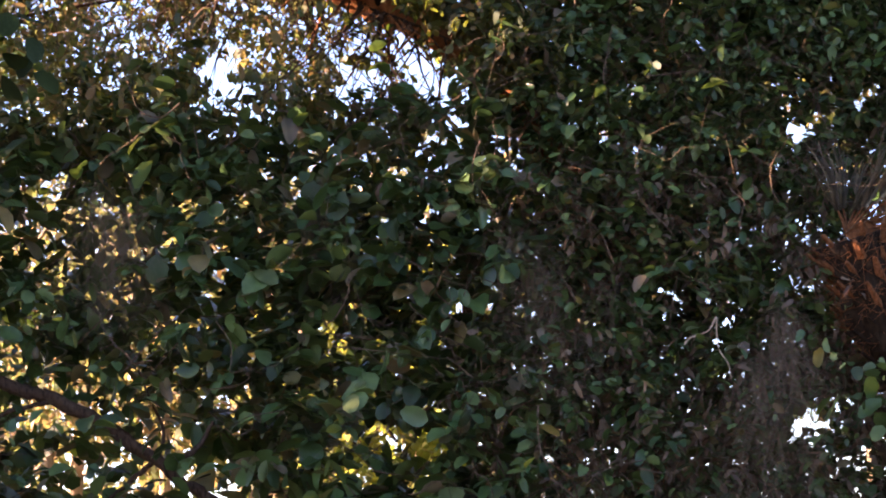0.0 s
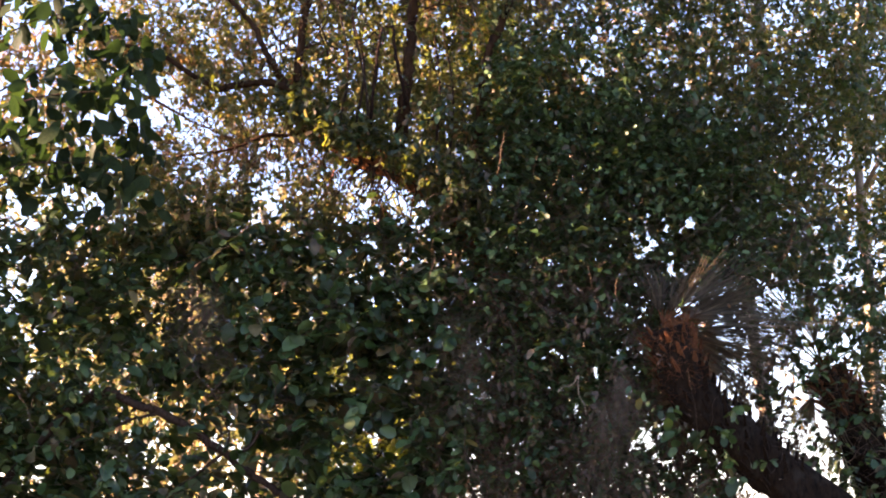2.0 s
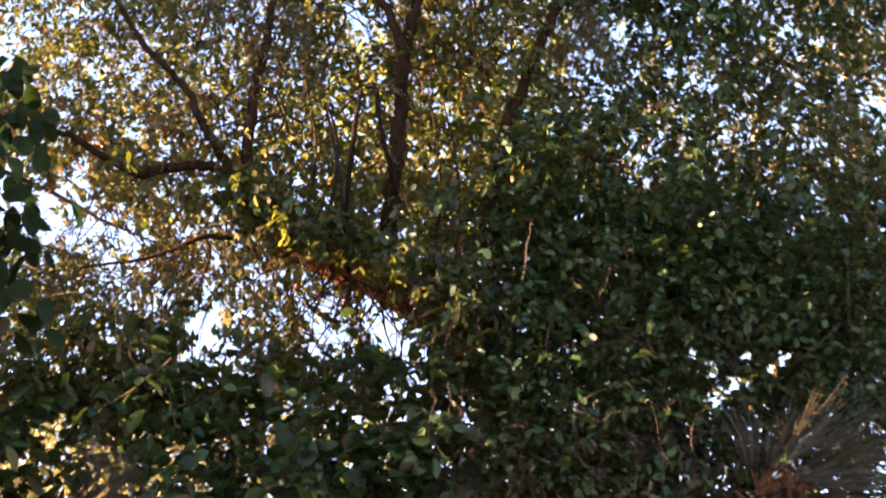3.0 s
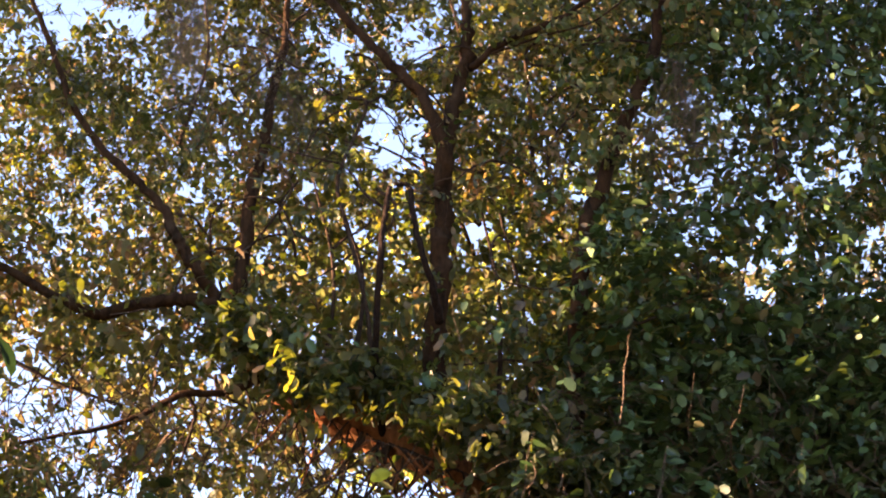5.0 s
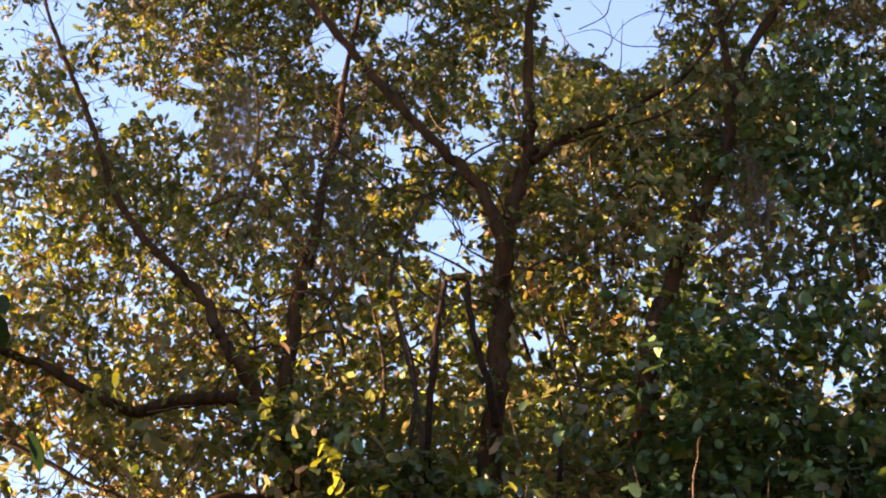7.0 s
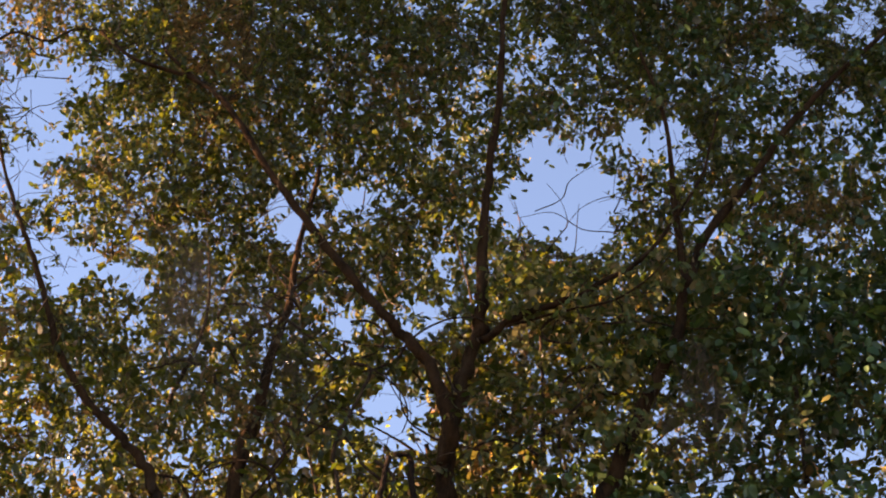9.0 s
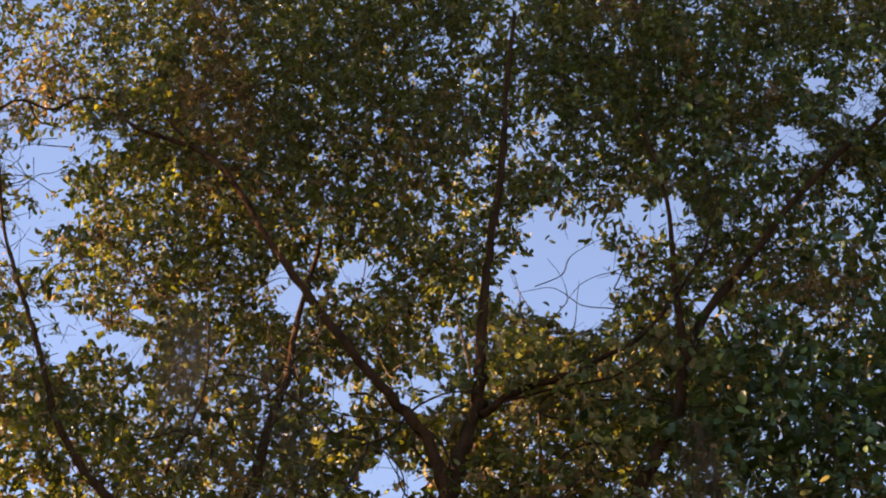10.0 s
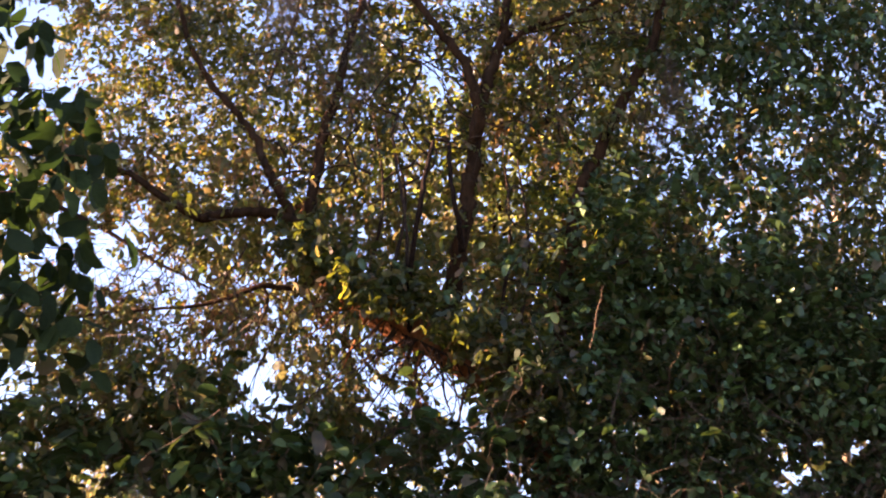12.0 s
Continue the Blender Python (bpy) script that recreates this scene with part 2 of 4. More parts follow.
def broad_blade():
    """A lighter broad leaf for the mass of the thicket."""
    v = [(0, 0, 0), (-0.31, 0.28, 0.04), (0, 0.30, -0.03), (0.31, 0.30, 0.04), (-0.29, 0.72, -0.05), (0, 0.72, -0.13), (0.29, 0.74, -0.06), (-0.09, 0.95, -0.19), (0.09, 0.96, -0.20)]
    return np.array(v), [(0, 2, 1), (0, 3, 2), (1, 2, 5, 4), (2, 3, 6, 5), (4, 5, 7), (5, 8, 7), (5, 6, 8)]


def leaves_mesh(name, places, axes, ups, sizes, blade, base=(0, 0, 0)):
    """One mesh of many leaves: stalk ends, directions, upper sides and lengths as arrays."""
    tv, tf = blade
    n, k = len(places), len(tv)
    y = axes / np.linalg.norm(axes, axis=1, keepdims=True)
    x = np.cross(y, ups)
    x /= np.linalg.norm(x, axis=1, keepdims=True) + 1e-9
    z = np.cross(x, y)
    vary = np.random.default_rng(n)
    x = x * vary.uniform(0.72, 1.2, n)[:, None]
    z = z * vary.uniform(0.2, 2.0, n)[:, None]
    v = (places - np.array(base))[:, None] + sizes[:, None, None] * (tv[None, :, :1] * x[:, None] + tv[None, :, 1:2] * y[:, None] + tv[None, :, 2:] * z[:, None])
    v = v.reshape(-1, 3)
    loops = np.concatenate([np.array(q) for q in tf])
    counts = np.array([len(q) for q in tf])
    all_loops = (loops[None] + (np.arange(n) * k)[:, None]).ravel()
    all_counts = np.tile(counts, n)
    me = bpy.data.meshes.new(name)
    me.vertices.add(len(v))
    me.vertices.foreach_set("co", v.ravel())
    me.loops.add(len(all_loops))
    me.loops.foreach_set("vertex_index", all_loops.astype(np.int32))
    me.polygons.add(len(all_counts))
    me.polygons.foreach_set("loop_start", np.concatenate([[0], np.cumsum(all_counts)[:-1]]).astype(np.int32))
    me.polygons.foreach_set("use_smooth", np.ones(len(all_counts), dtype=bool))
    me.update(calc_edges=True)
    me.validate()
    return me


rng = np.random.default_rng(7)


def sprays(centres, count, reach, size, droop=0.25, spread=1.0, level=0.0):
    """Leaf sprays: from each centre a short twig with leaves set along it. Returns leaf arrays and the twigs' ends."""
    n = len(centres)
    b = breadth(centres[:, 2])
    d = rng.normal(size=(n, 3)) * np.array([1, 1, 0.7])
    d[:, 2] -= droop
    d /= np.linalg.norm(d, axis=1, keepdims=True)
    L = reach * b * rng.uniform(0.6, 1.4, n)
    t = np.linspace(0.15, 1.0, count)[None, :, None]
    bend = rng.normal(size=(n, 1, 3)) * 0.25 * L[:, None, None] * t * t
    at = centres[:, None] + d[:, None] * (L[:, None, None] * t) + bend
    side = rng.normal(size=(n, count, 3)) * spread
    ax = d[:, None] * 0.9 + side
    ax[..., 2] = (ax[..., 2] - droop) * (1 - level)
    up = rng.normal(size=(n, count, 3)) * (0.55 - 0.3 * level) + np.array([0, 0, 1.0])
    sz = size * b[:, None] * rng.uniform(0.5, 1.45, (n, count)) * rng.uniform(0.75, 1.25, (n, 1))
    keep = rng.random((n, count)) < 0.88
    return at[keep], ax[keep], up[keep], sz[keep], centres - d * L[:, None] * 0.5, centres + d * L[:, None]


def twig_mass(starts, ends, r=0.004, wave=0.05):
    m = Mass()
    for a, b in zip(starts, ends):
        a, b = Vector(a), Vector(b)
        mid = (a + b) / 2 + Vector(rng.normal(size=3) * wave)
        v, f = tube_arrays([a, mid, b], r, r * 0.4, 3)
        m.add(v, f[:-2])
    return m


def value_noise(x, z, scale, seed):
    """Smooth noise between 0 and 1 on arrays."""
    def h(i, j):
        s = np.sin(i * 127.1 + j * 311.7 + seed * 74.7) * 43758.5453
        return s - np.floor(s)
    x, z = x * scale, z * scale
    i, j = np.floor(x), np.floor(z)
    u, w = x - i, z - j
    u, w = u * u * (3 - 2 * u), w * w * (3 - 2 * w)
    return (h(i, j) * (1 - u) + h(i + 1, j) * u) * (1 - w) + (h(i, j + 1) * (1 - u) + h(i + 1, j + 1) * u) * w


# ---- ground ----
def build_ground():
    bm = bmesh.new()
    n = 60
    grid = [[None] * (n + 1) for _ in range(n + 1)]
    for i in range(n + 1):
        for j in range(n + 1):
            a, b = (i / n * 2 - 1), (j / n * 2 - 1)
            x, y = math.copysign(abs(a) ** 3 * 900, a), math.copysign(abs(b) ** 3 * 900, b)
            h = 0.12 * noise.noise(Vector((x * 0.3, y * 0.3, 0))) if abs(x) < 60 and abs(y) < 60 else 0
            grid[i][j] = bm.verts.new((x, y, h))
    for i in range(n):
        for j in range(n):
            bm.faces.new((grid[i][j], grid[i + 1][j], grid[i + 1][j + 1], grid[i][j + 1]))
    m, nt, p = shader("leaf_litter")
    col = ramp(nt, noise_tex(nt, 18, 6, 0.7), [(0.3, (0.016, 0.011, 0.007)), (0.5, (0.050, 0.032, 0.017)), (0.7, (0.030, 0.036, 0.013))])
    nt.links.new(col, p.inputs["Base Color"])
    p.inputs["Roughness"].default_value = 0.95
    bumped(nt, p, noise_tex(nt, 40, 4), 0.8, 0.03)
    tagged(part("ground", bm, m), "brown leaf litter and low weeds on the woodland floor", "ground", kind="structure")


build_ground()

# ---- the crown's shape: where it is thick, and where the sky shows through ----
# openings in the crowns on that face, in its plan: across, level, half width, half height
GAPS_HIGH = [(-2.67, 9.26, 0.22, 0.36), (-2.36, 9.34, 0.22, 0.22), (-2.54, 8.71, 0.14, 0.25), (-2.37, 8.76, 0.08, 0.21), (-2.04, 7.69, 0.14, 0.15), (-1.69, 7.71, 0.13, 0.19), (0.72, 8.45, 0.29, 0.37), (0.57, 8.71, 0.13, 0.17), 
               (0.78, 8.13, 0.22, 0.18), (0.38, 8.37, 0.08, 0.20), (1.26, 8.85, 0.19, 0.17), (1.43, 8.73, 0.09, 0.18), (-0.47, 8.35, 0.15, 0.10), (-0.19, 6.76, 0.12, 0.13), (0.03, 7.82, 0.08, 0.10), (-0.53, 7.40, 0.07, 0.15), 
               (-0.12, 7.47, 0.07, 0.17), (-0.89, 8.16, 0.07, 0.14), (2.93, 10.23, 0.16, 0.24), (2.34, 9.70, 0.15, 0.24), (2.53, 9.31, 0.11, 0.15), (1.45, 8.18, 0.07, 0.11), (-2.46, 8.31, 0.08, 0.09), (2.64, 10.44, 0.10, 0.13)]
GAPS_UPPER = [(-2.72, 8.42, 0.14, 0.17), (-2.44, 8.38, 0.11, 0.13), (-1.93, 7.81, 0.16, 0.15), (-2.17, 7.97, 0.10, 0.10), (-1.72, 7.73, 0.08, 0.11), (-0.19, 6.75, 0.11, 0.13), (-0.13, 7.31, 0.05, 0.10), (-0.56, 7.47, 0.05, 0.08), 
               (0.65, 8.18, 0.21, 0.18), (0.77, 8.00, 0.15, 0.09), (0.46, 8.36, 0.09, 0.12), (-1.79, 5.47, 0.11, 0.07), (-1.73, 5.72, 0.07, 0.05), (-2.48, 7.43, 0.05, 0.14), (-1.14, 6.42, 0.04, 0.06), (-0.63, 6.40, 0.05, 0.04), 
               (0.16, 6.18, 0.02, 0.07), (1.48, 6.02, 0.05, 0.08), (1.24, 5.81, 0.04, 0.03), (0.97, 5.44, 0.04, 0.04), (1.22, 5.95, 0.05, 0.04), (0.92, 6.60, 0.04, 0.04), (1.03, 6.43, 0.03, 0.04)]
GAPS_MIDDLE = [(-1.76, 5.45, 0.09, 0.13), (-1.70, 5.73, 0.06, 0.07), (-1.78, 5.30, 0.06, 0.07), (-1.57, 5.50, 0.04, 0.06), (-1.38, 5.57, 0.03, 0.04), (1.36, 5.94, 0.13, 0.06), (1.28, 6.00, 0.06, 0.05), (1.64, 5.87, 0.10, 0.05), 
               (0.90, 5.47, 0.04, 0.07), (0.62, 6.26, 0.03, 0.04), (0.94, 6.59, 0.04, 0.04), (0.89, 5.63, 0.03, 0.04), (-0.57, 5.14, 0.06, 0.05), (-1.11, 6.46, 0.04, 0.06), (-0.99, 5.79, 0.03, 0.02), (-2.81, 7.04, 0.25, 0.38), 
               (-2.56, 6.55, 0.18, 0.13), (1.67, 6.35, 0.10, 0.07), (1.41, 5.78, 0.16, 0.06), (1.86, 6.02, 0.06, 0.09), (1.86, 5.79, 0.10, 0.09), (0.90, 5.45, 0.06, 0.05), (-0.18, 6.70, 0.09, 0.09), (1.84, 6.50, 0.07, 0.04)]
GAPS_UNDER = [(-1.00, 4.74, 0.14, 0.09), (-0.70, 5.12, 0.10, 0.09), (-0.07, 4.80, 0.09, 0.11), (-0.53, 4.52, 0.09, 0.07), (-0.82, 4.66, 0.10, 0.07), (-2.10, 5.49, 0.11, 0.12), (-1.90, 5.58, 0.06, 0.09), (-1.70, 5.47, 0.07, 0.09), 
               (-0.34, 4.70, 0.08, 0.11), (-1.84, 5.46, 0.20, 0.21), (-2.09, 5.68, 0.09, 0.14), (-1.50, 5.28, 0.14, 0.11), (-2.18, 4.84, 0.10, 0.08), (-0.08, 4.88, 0.13, 0.11), (-0.43, 4.86, 0.09, 0.08), (-0.56, 5.15, 0.09, 0.06), 
               (-1.05, 4.79, 0.10, 0.04), (-0.95, 5.83, 0.07, 0.04), (-2.61, 6.46, 0.12, 0.19), (-0.19, 6.64, 0.12, 0.13), (1.62, 4.42, 0.03, 0.05), (1.70, 4.28, 0.04, 0.04), (1.50, 4.36, 0.02, 0.05)]
GAPS_LOW = [(2.02, 3.74, 0.14, 0.11), (2.27, 3.96, 0.08, 0.11), (1.84, 4.19, 0.07, 0.04), (1.81, 3.42, 0.09, 0.07), (1.97, 3.16, 0.10, 0.07), (2.79, 3.51, 0.08, 0.12), (3.01, 4.83, 0.09, 0.08), (1.49, 4.54, 0.04, 0.04), 
               (1.04, 3.45, 0.06, 0.04), (0.84, 3.57, 0.04, 0.03), (0.35, 2.87, 0.04, 0.05), (1.32, 3.12, 0.02, 0.07), (1.43, 3.01, 0.04, 0.03), (1.55, 4.47, 0.05, 0.05), (1.84, 4.56, 0.06, 0.07), (1.63, 4.67, 0.04, 0.03), 
               (1.73, 4.00, 0.04, 0.03), (1.09, 4.95, 0.03, 0.03), (-0.90, 3.18, 0.04, 0.05), (-1.10, 2.93, 0.07, 0.04), (-1.66, 3.14, 0.05, 0.04), (-1.20, 3.46, 0.03, 0.03), (-0.17, 4.87, 0.05, 0.04), (-1.63, 3.40, 0.04, 0.04), (-0.20, 3.14, 0.07, 0.08)]


def open_side(height):
    """The middle of the clearing, from which a height of the face is seen: the low parts from farther back."""
    h = np.asarray(height, float)
    return np.stack([np.zeros_like(h), np.interp(h, [4.0, 5.6, 6.9], [-6.0, -2.0, 0.9]), np.full_like(h, 1.7)], -1)


def openness(x, z):
    """1 in closed crown, towards 0 in the openings, with ragged edges."""
    wob_x = (value_noise(x, z, 9, 3) - 0.5) * 0.17 + (value_noise(x, z, 27, 4) - 0.5) * 0.06
    wob_z = (value_noise(x, z, 7, 5) - 0.5) * 0.22 + (value_noise(x, z, 27, 6) - 0.5) * 0.06
    out = np.ones_like(x)
    for cx, cz, rx, rz in GAPS_HIGH + GAPS_UPPER + GAPS_MIDDLE + GAPS_UNDER + GAPS_LOW:
        d = ((x + wob_x - cx) / (0.82 * rx + 0.012)) ** 2 + ((z + wob_z - cz) / (0.82 * rz + 0.012)) ** 2
        out = np.minimum(out, np.clip((d - 0.9) / 0.6, 0, 1))
    return out


def on_face(n, x0, x1, z0, z1, density, seed, near, far):
    """Places in a crown: spread over its face where density says so, then in depth away from the clearing."""
    r = np.random.default_rng(seed)
    x, z = r.uniform(x0, x1, n), r.uniform(z0, z1, n)
    keep = r.random(n) < openness(x, z) * density(x, z)
    x, z = x[keep], z[keep]
    p = site(np.stack([x, np.full(len(x), 5.4), z], 1))
    d = p - open_side(p[:, 2])
    d /= np.linalg.norm(d, axis=1, keepdims=True)
    return p + d * (r.uniform(near, far, len(x)) * breadth(p[:, 2]))[:, None]


def smaller_up(at, sz):
    """The climbing leaves get smaller towards the top and over the palm."""
    return sz * (1 - 0.38 * np.maximum(step(at[:, 2], 4.5, 5.3), step(at[:, 0], 0.2, 0.7)))


# where the low sun reaches into the crown: across, depth, level in the plan, and the width of the shaft
SUN_FLECKS = [(-0.34, 5.35, 5.10, 0.22), (0.12, 5.5, 8.05, 0.26), (-0.42, 5.5, 7.25, 0.30), (0.40, 5.35, 7.45, 0.24), (-0.15, 5.5, 6.45, 0.24), (-1.1, 5.5, 6.3, 0.18), (-0.75, 5.45, 5.0, 0.3), (0.3, 5.5, 5.9, 0.2)]


def sun_shaft(p, x, z):
    """True where a leaf would hang before the bare stretch of the leaning trunk, or in a shaft of the low sun."""
    along = np.clip((x + 0.46) / 0.32, 0, 1)
    out = (np.hypot(x + 0.46 - 0.32 * along, z - 5.16 + 0.16 * along) < 0.055) & (p[:, 1] < FACE + 0.25)
    for fx, fy, fz, wide in SUN_FLECKS:
        d = p - np.array(site((fx, fy, fz)))
        s = d @ np.array(sun_dir)
        out |= (np.linalg.norm(d - s[:, None] * np.array(sun_dir), axis=1) < wide) & (s > 0.25)
    return out


def trimmed(at, ax, up, sz, seed):
    """Drops the sprigs that would hang in an opening of the crown."""
    mid = at + 0.55 * sz[:, None] * ax / np.linalg.norm(ax, axis=1, keepdims=True)
    height = mid[:, 2]
    for _ in range(3):
        eye = open_side(height)
        s = (FACE - eye[:, 1]) / np.maximum(mid[:, 1] - eye[:, 1], 0.5)
        height = eye[:, 2] + (mid[:, 2] - eye[:, 2]) * s
    x, z = plan(mid[:, 0] * s, height)
    leafy = 0.20 + 0.16 * (1 - step(z, 3.4, 3.7)) + 0.16 * step(-x, 1.4, 1.7) * step(z, 7.0, 7.4) + 0.36 * (1 - step(x, 0.1, 0.3)) * (1 - step(z, 5.3, 5.7)) + 0.46 * step(x, 0.7, 0.9) * step(z, 5.0, 5.3) * (1 - step(z, 7.0, 7.5))
    sprig = 0.8 * step(value_noise(x, z, 15, 31), 0.1, 0.9) + 0.2 * np.random.default_rng(seed).random(len(at))
    k = (sprig < np.maximum(leafy, openness(x, z))) & ~sun_shaft(mid, x, z)
    return at[k], ax[k], up[k], sz[k]


def step(v, a, b):
    t = np.clip((v - a) / (b - a), 0, 1)
    return t * t * (3 - 2 * t)


def thicket_top(x):
    """Height of the climbing thicket's ragged upper edge along the face."""
    return np.interp(x, [-3.0, -1.74, -1.17, -0.61, -0.22, 0.12, 0.40, 1.09, 1.66, 2.11, 2.45, 3.2],
                     [4.90, 4.80, 4.78, 4.66, 4.66, 4.88, 5.40, 5.95, 5.65, 5.30, 4.90, 4.60]) + 0.08 * np.sin(x * 5.1) + 0.05 * np.sin(x * 17)


# ---- main oak ----
def fore(name, pts, r0, r1, *rest):
    """A limb of the oak, drawn towards the clearing so that it stands just inside the crown's face."""
    slim = 0.78 if name in ("limb", "leader", "stem") else 1.0
    moved = []
    for p in pts:
        q = site(p)
        reach = 0.5 if name == "dead_stub" else 0.34 if name in ("limb", "leader", "stem") else 0.15
        way = Vector(open_side(q.z)) - q
        moved.append(q + way.normalized() * reach * min(max((p[2] - 4.9) / 0.9, 0), 1))
    wide = slim * float(breadth(moved[0].z)), slim * float(breadth(moved[-1].z))
    return limb(name, moved, r0 * wide[0], r1 * wide[1], *rest, planned=False)


def build_oak():
    root = empty("oak_tree", site((0.9, 6.2, 0)), "leaning oak with fissured brown bark, small dark leaves and sunlit edges", "tree")
    b = root.location
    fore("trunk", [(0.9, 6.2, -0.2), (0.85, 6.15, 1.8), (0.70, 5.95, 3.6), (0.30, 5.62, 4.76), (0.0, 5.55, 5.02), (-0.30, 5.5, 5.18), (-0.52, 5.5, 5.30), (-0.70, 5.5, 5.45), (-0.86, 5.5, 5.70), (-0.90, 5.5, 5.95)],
         0.11, 0.062, m_sun_red_bark, root, b, 14, 0.35, "thick red-brown leaning trunk")
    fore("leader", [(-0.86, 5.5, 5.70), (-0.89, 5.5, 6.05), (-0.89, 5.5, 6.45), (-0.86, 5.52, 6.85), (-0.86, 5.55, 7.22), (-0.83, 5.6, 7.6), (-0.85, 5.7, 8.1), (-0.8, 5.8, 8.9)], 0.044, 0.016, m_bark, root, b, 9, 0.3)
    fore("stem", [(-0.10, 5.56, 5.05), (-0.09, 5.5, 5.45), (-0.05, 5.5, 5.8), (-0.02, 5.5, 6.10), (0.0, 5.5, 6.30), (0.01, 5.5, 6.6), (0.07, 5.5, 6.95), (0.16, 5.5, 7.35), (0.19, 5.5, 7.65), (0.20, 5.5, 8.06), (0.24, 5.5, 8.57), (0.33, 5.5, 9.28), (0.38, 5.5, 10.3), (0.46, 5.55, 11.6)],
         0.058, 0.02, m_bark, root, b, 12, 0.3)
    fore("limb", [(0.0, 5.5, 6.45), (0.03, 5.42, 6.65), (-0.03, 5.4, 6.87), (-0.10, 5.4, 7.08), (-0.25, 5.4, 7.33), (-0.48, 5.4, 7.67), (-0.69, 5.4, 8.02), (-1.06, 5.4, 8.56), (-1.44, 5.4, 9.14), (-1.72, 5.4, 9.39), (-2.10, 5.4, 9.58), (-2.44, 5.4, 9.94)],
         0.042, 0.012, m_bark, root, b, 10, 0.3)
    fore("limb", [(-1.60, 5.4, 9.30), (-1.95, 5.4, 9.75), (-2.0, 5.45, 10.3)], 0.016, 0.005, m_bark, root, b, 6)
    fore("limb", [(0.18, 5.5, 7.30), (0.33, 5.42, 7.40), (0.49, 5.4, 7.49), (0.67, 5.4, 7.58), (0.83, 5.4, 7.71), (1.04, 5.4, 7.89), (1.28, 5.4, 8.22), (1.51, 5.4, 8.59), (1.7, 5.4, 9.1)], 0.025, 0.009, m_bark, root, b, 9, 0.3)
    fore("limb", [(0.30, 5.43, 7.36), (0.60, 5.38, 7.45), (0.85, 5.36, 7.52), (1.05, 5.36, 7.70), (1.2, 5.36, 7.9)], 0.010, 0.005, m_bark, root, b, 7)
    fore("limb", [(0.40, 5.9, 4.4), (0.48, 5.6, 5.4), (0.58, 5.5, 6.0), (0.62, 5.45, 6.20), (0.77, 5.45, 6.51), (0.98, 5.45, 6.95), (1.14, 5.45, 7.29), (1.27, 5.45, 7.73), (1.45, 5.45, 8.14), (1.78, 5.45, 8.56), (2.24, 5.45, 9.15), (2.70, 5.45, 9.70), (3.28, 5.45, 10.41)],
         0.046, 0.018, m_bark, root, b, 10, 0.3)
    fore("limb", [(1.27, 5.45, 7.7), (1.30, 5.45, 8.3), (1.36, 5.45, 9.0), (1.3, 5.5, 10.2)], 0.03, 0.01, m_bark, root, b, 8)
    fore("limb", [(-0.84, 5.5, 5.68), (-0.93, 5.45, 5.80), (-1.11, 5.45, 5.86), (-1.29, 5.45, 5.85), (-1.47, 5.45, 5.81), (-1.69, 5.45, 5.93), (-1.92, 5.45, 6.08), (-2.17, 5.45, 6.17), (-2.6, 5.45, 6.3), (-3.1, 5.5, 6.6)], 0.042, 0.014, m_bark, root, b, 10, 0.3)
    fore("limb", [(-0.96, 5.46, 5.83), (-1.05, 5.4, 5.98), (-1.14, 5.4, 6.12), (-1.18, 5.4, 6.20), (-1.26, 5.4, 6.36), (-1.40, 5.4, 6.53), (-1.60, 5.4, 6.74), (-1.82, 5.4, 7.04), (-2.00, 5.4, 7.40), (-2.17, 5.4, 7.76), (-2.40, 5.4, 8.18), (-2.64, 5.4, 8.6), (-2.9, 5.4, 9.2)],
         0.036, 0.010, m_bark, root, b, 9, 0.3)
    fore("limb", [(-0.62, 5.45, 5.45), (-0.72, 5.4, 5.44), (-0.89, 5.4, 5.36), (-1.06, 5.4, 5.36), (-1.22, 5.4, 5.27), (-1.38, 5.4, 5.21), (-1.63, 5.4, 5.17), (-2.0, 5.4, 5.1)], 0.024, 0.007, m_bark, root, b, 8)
    fore("branch", [(-1.05, 5.4, 5.36), (-1.01, 5.38, 5.25), (-1.04, 5.38, 5.10), (-1.07, 5.38, 4.95)], 0.010, 0.004, m_twig, root, b, 5)
    fore("branch", [(-2.3, 5.42, 5.85), (-1.90, 5.4, 5.65), (-1.73, 5.4, 5.55), (-1.57, 5.4, 5.45), (-1.30, 5.4, 5.32)], 0.014, 0.006, m_twig, root, b, 6)
    fore("dead_stub", [(-0.30, 5.5, 5.15), (-0.31, 5.42, 5.6), (-0.28, 5.36, 6.0), (-0.26, 5.35, 6.22), (-0.24, 5.35, 6.41)], 0.015, 0.011, m_stub, root, b, 7, 0.3, "dark broken dead stub")
    fore("dead_stub", [(-0.05, 5.5, 5.7), (-0.07, 5.42, 5.85), (-0.11, 5.36, 6.03), (-0.14, 5.35, 6.24), (-0.15, 5.35, 6.40), (-0.22, 5.35, 6.42)], 0.017, 0.009, m_stub, root, b, 7, 0.3, "dark broken dead stub")
    fore("vine", [(-0.32, 5.45, 5.15), (-0.34, 5.34, 5.7), (-0.44, 5.3, 6.22), (-0.47, 5.3, 6.45), (-0.38, 5.3, 6.76), (-0.35, 5.3, 6.93), (-0.50, 5.3, 6.97), (-0.64, 5.3, 7.14), (-0.9, 5.3, 7.4)], 0.010, 0.005, m_twig, root, b, 5)
    fore("vine", [(-0.05, 5.4, 6.85), (-0.2, 5.36, 7.0), (-0.35, 5.35, 6.95), (-0.55, 5.35, 6.85), (-0.7, 5.4, 6.5)], 0.007, 0.004, m_twig, root, b, 5)
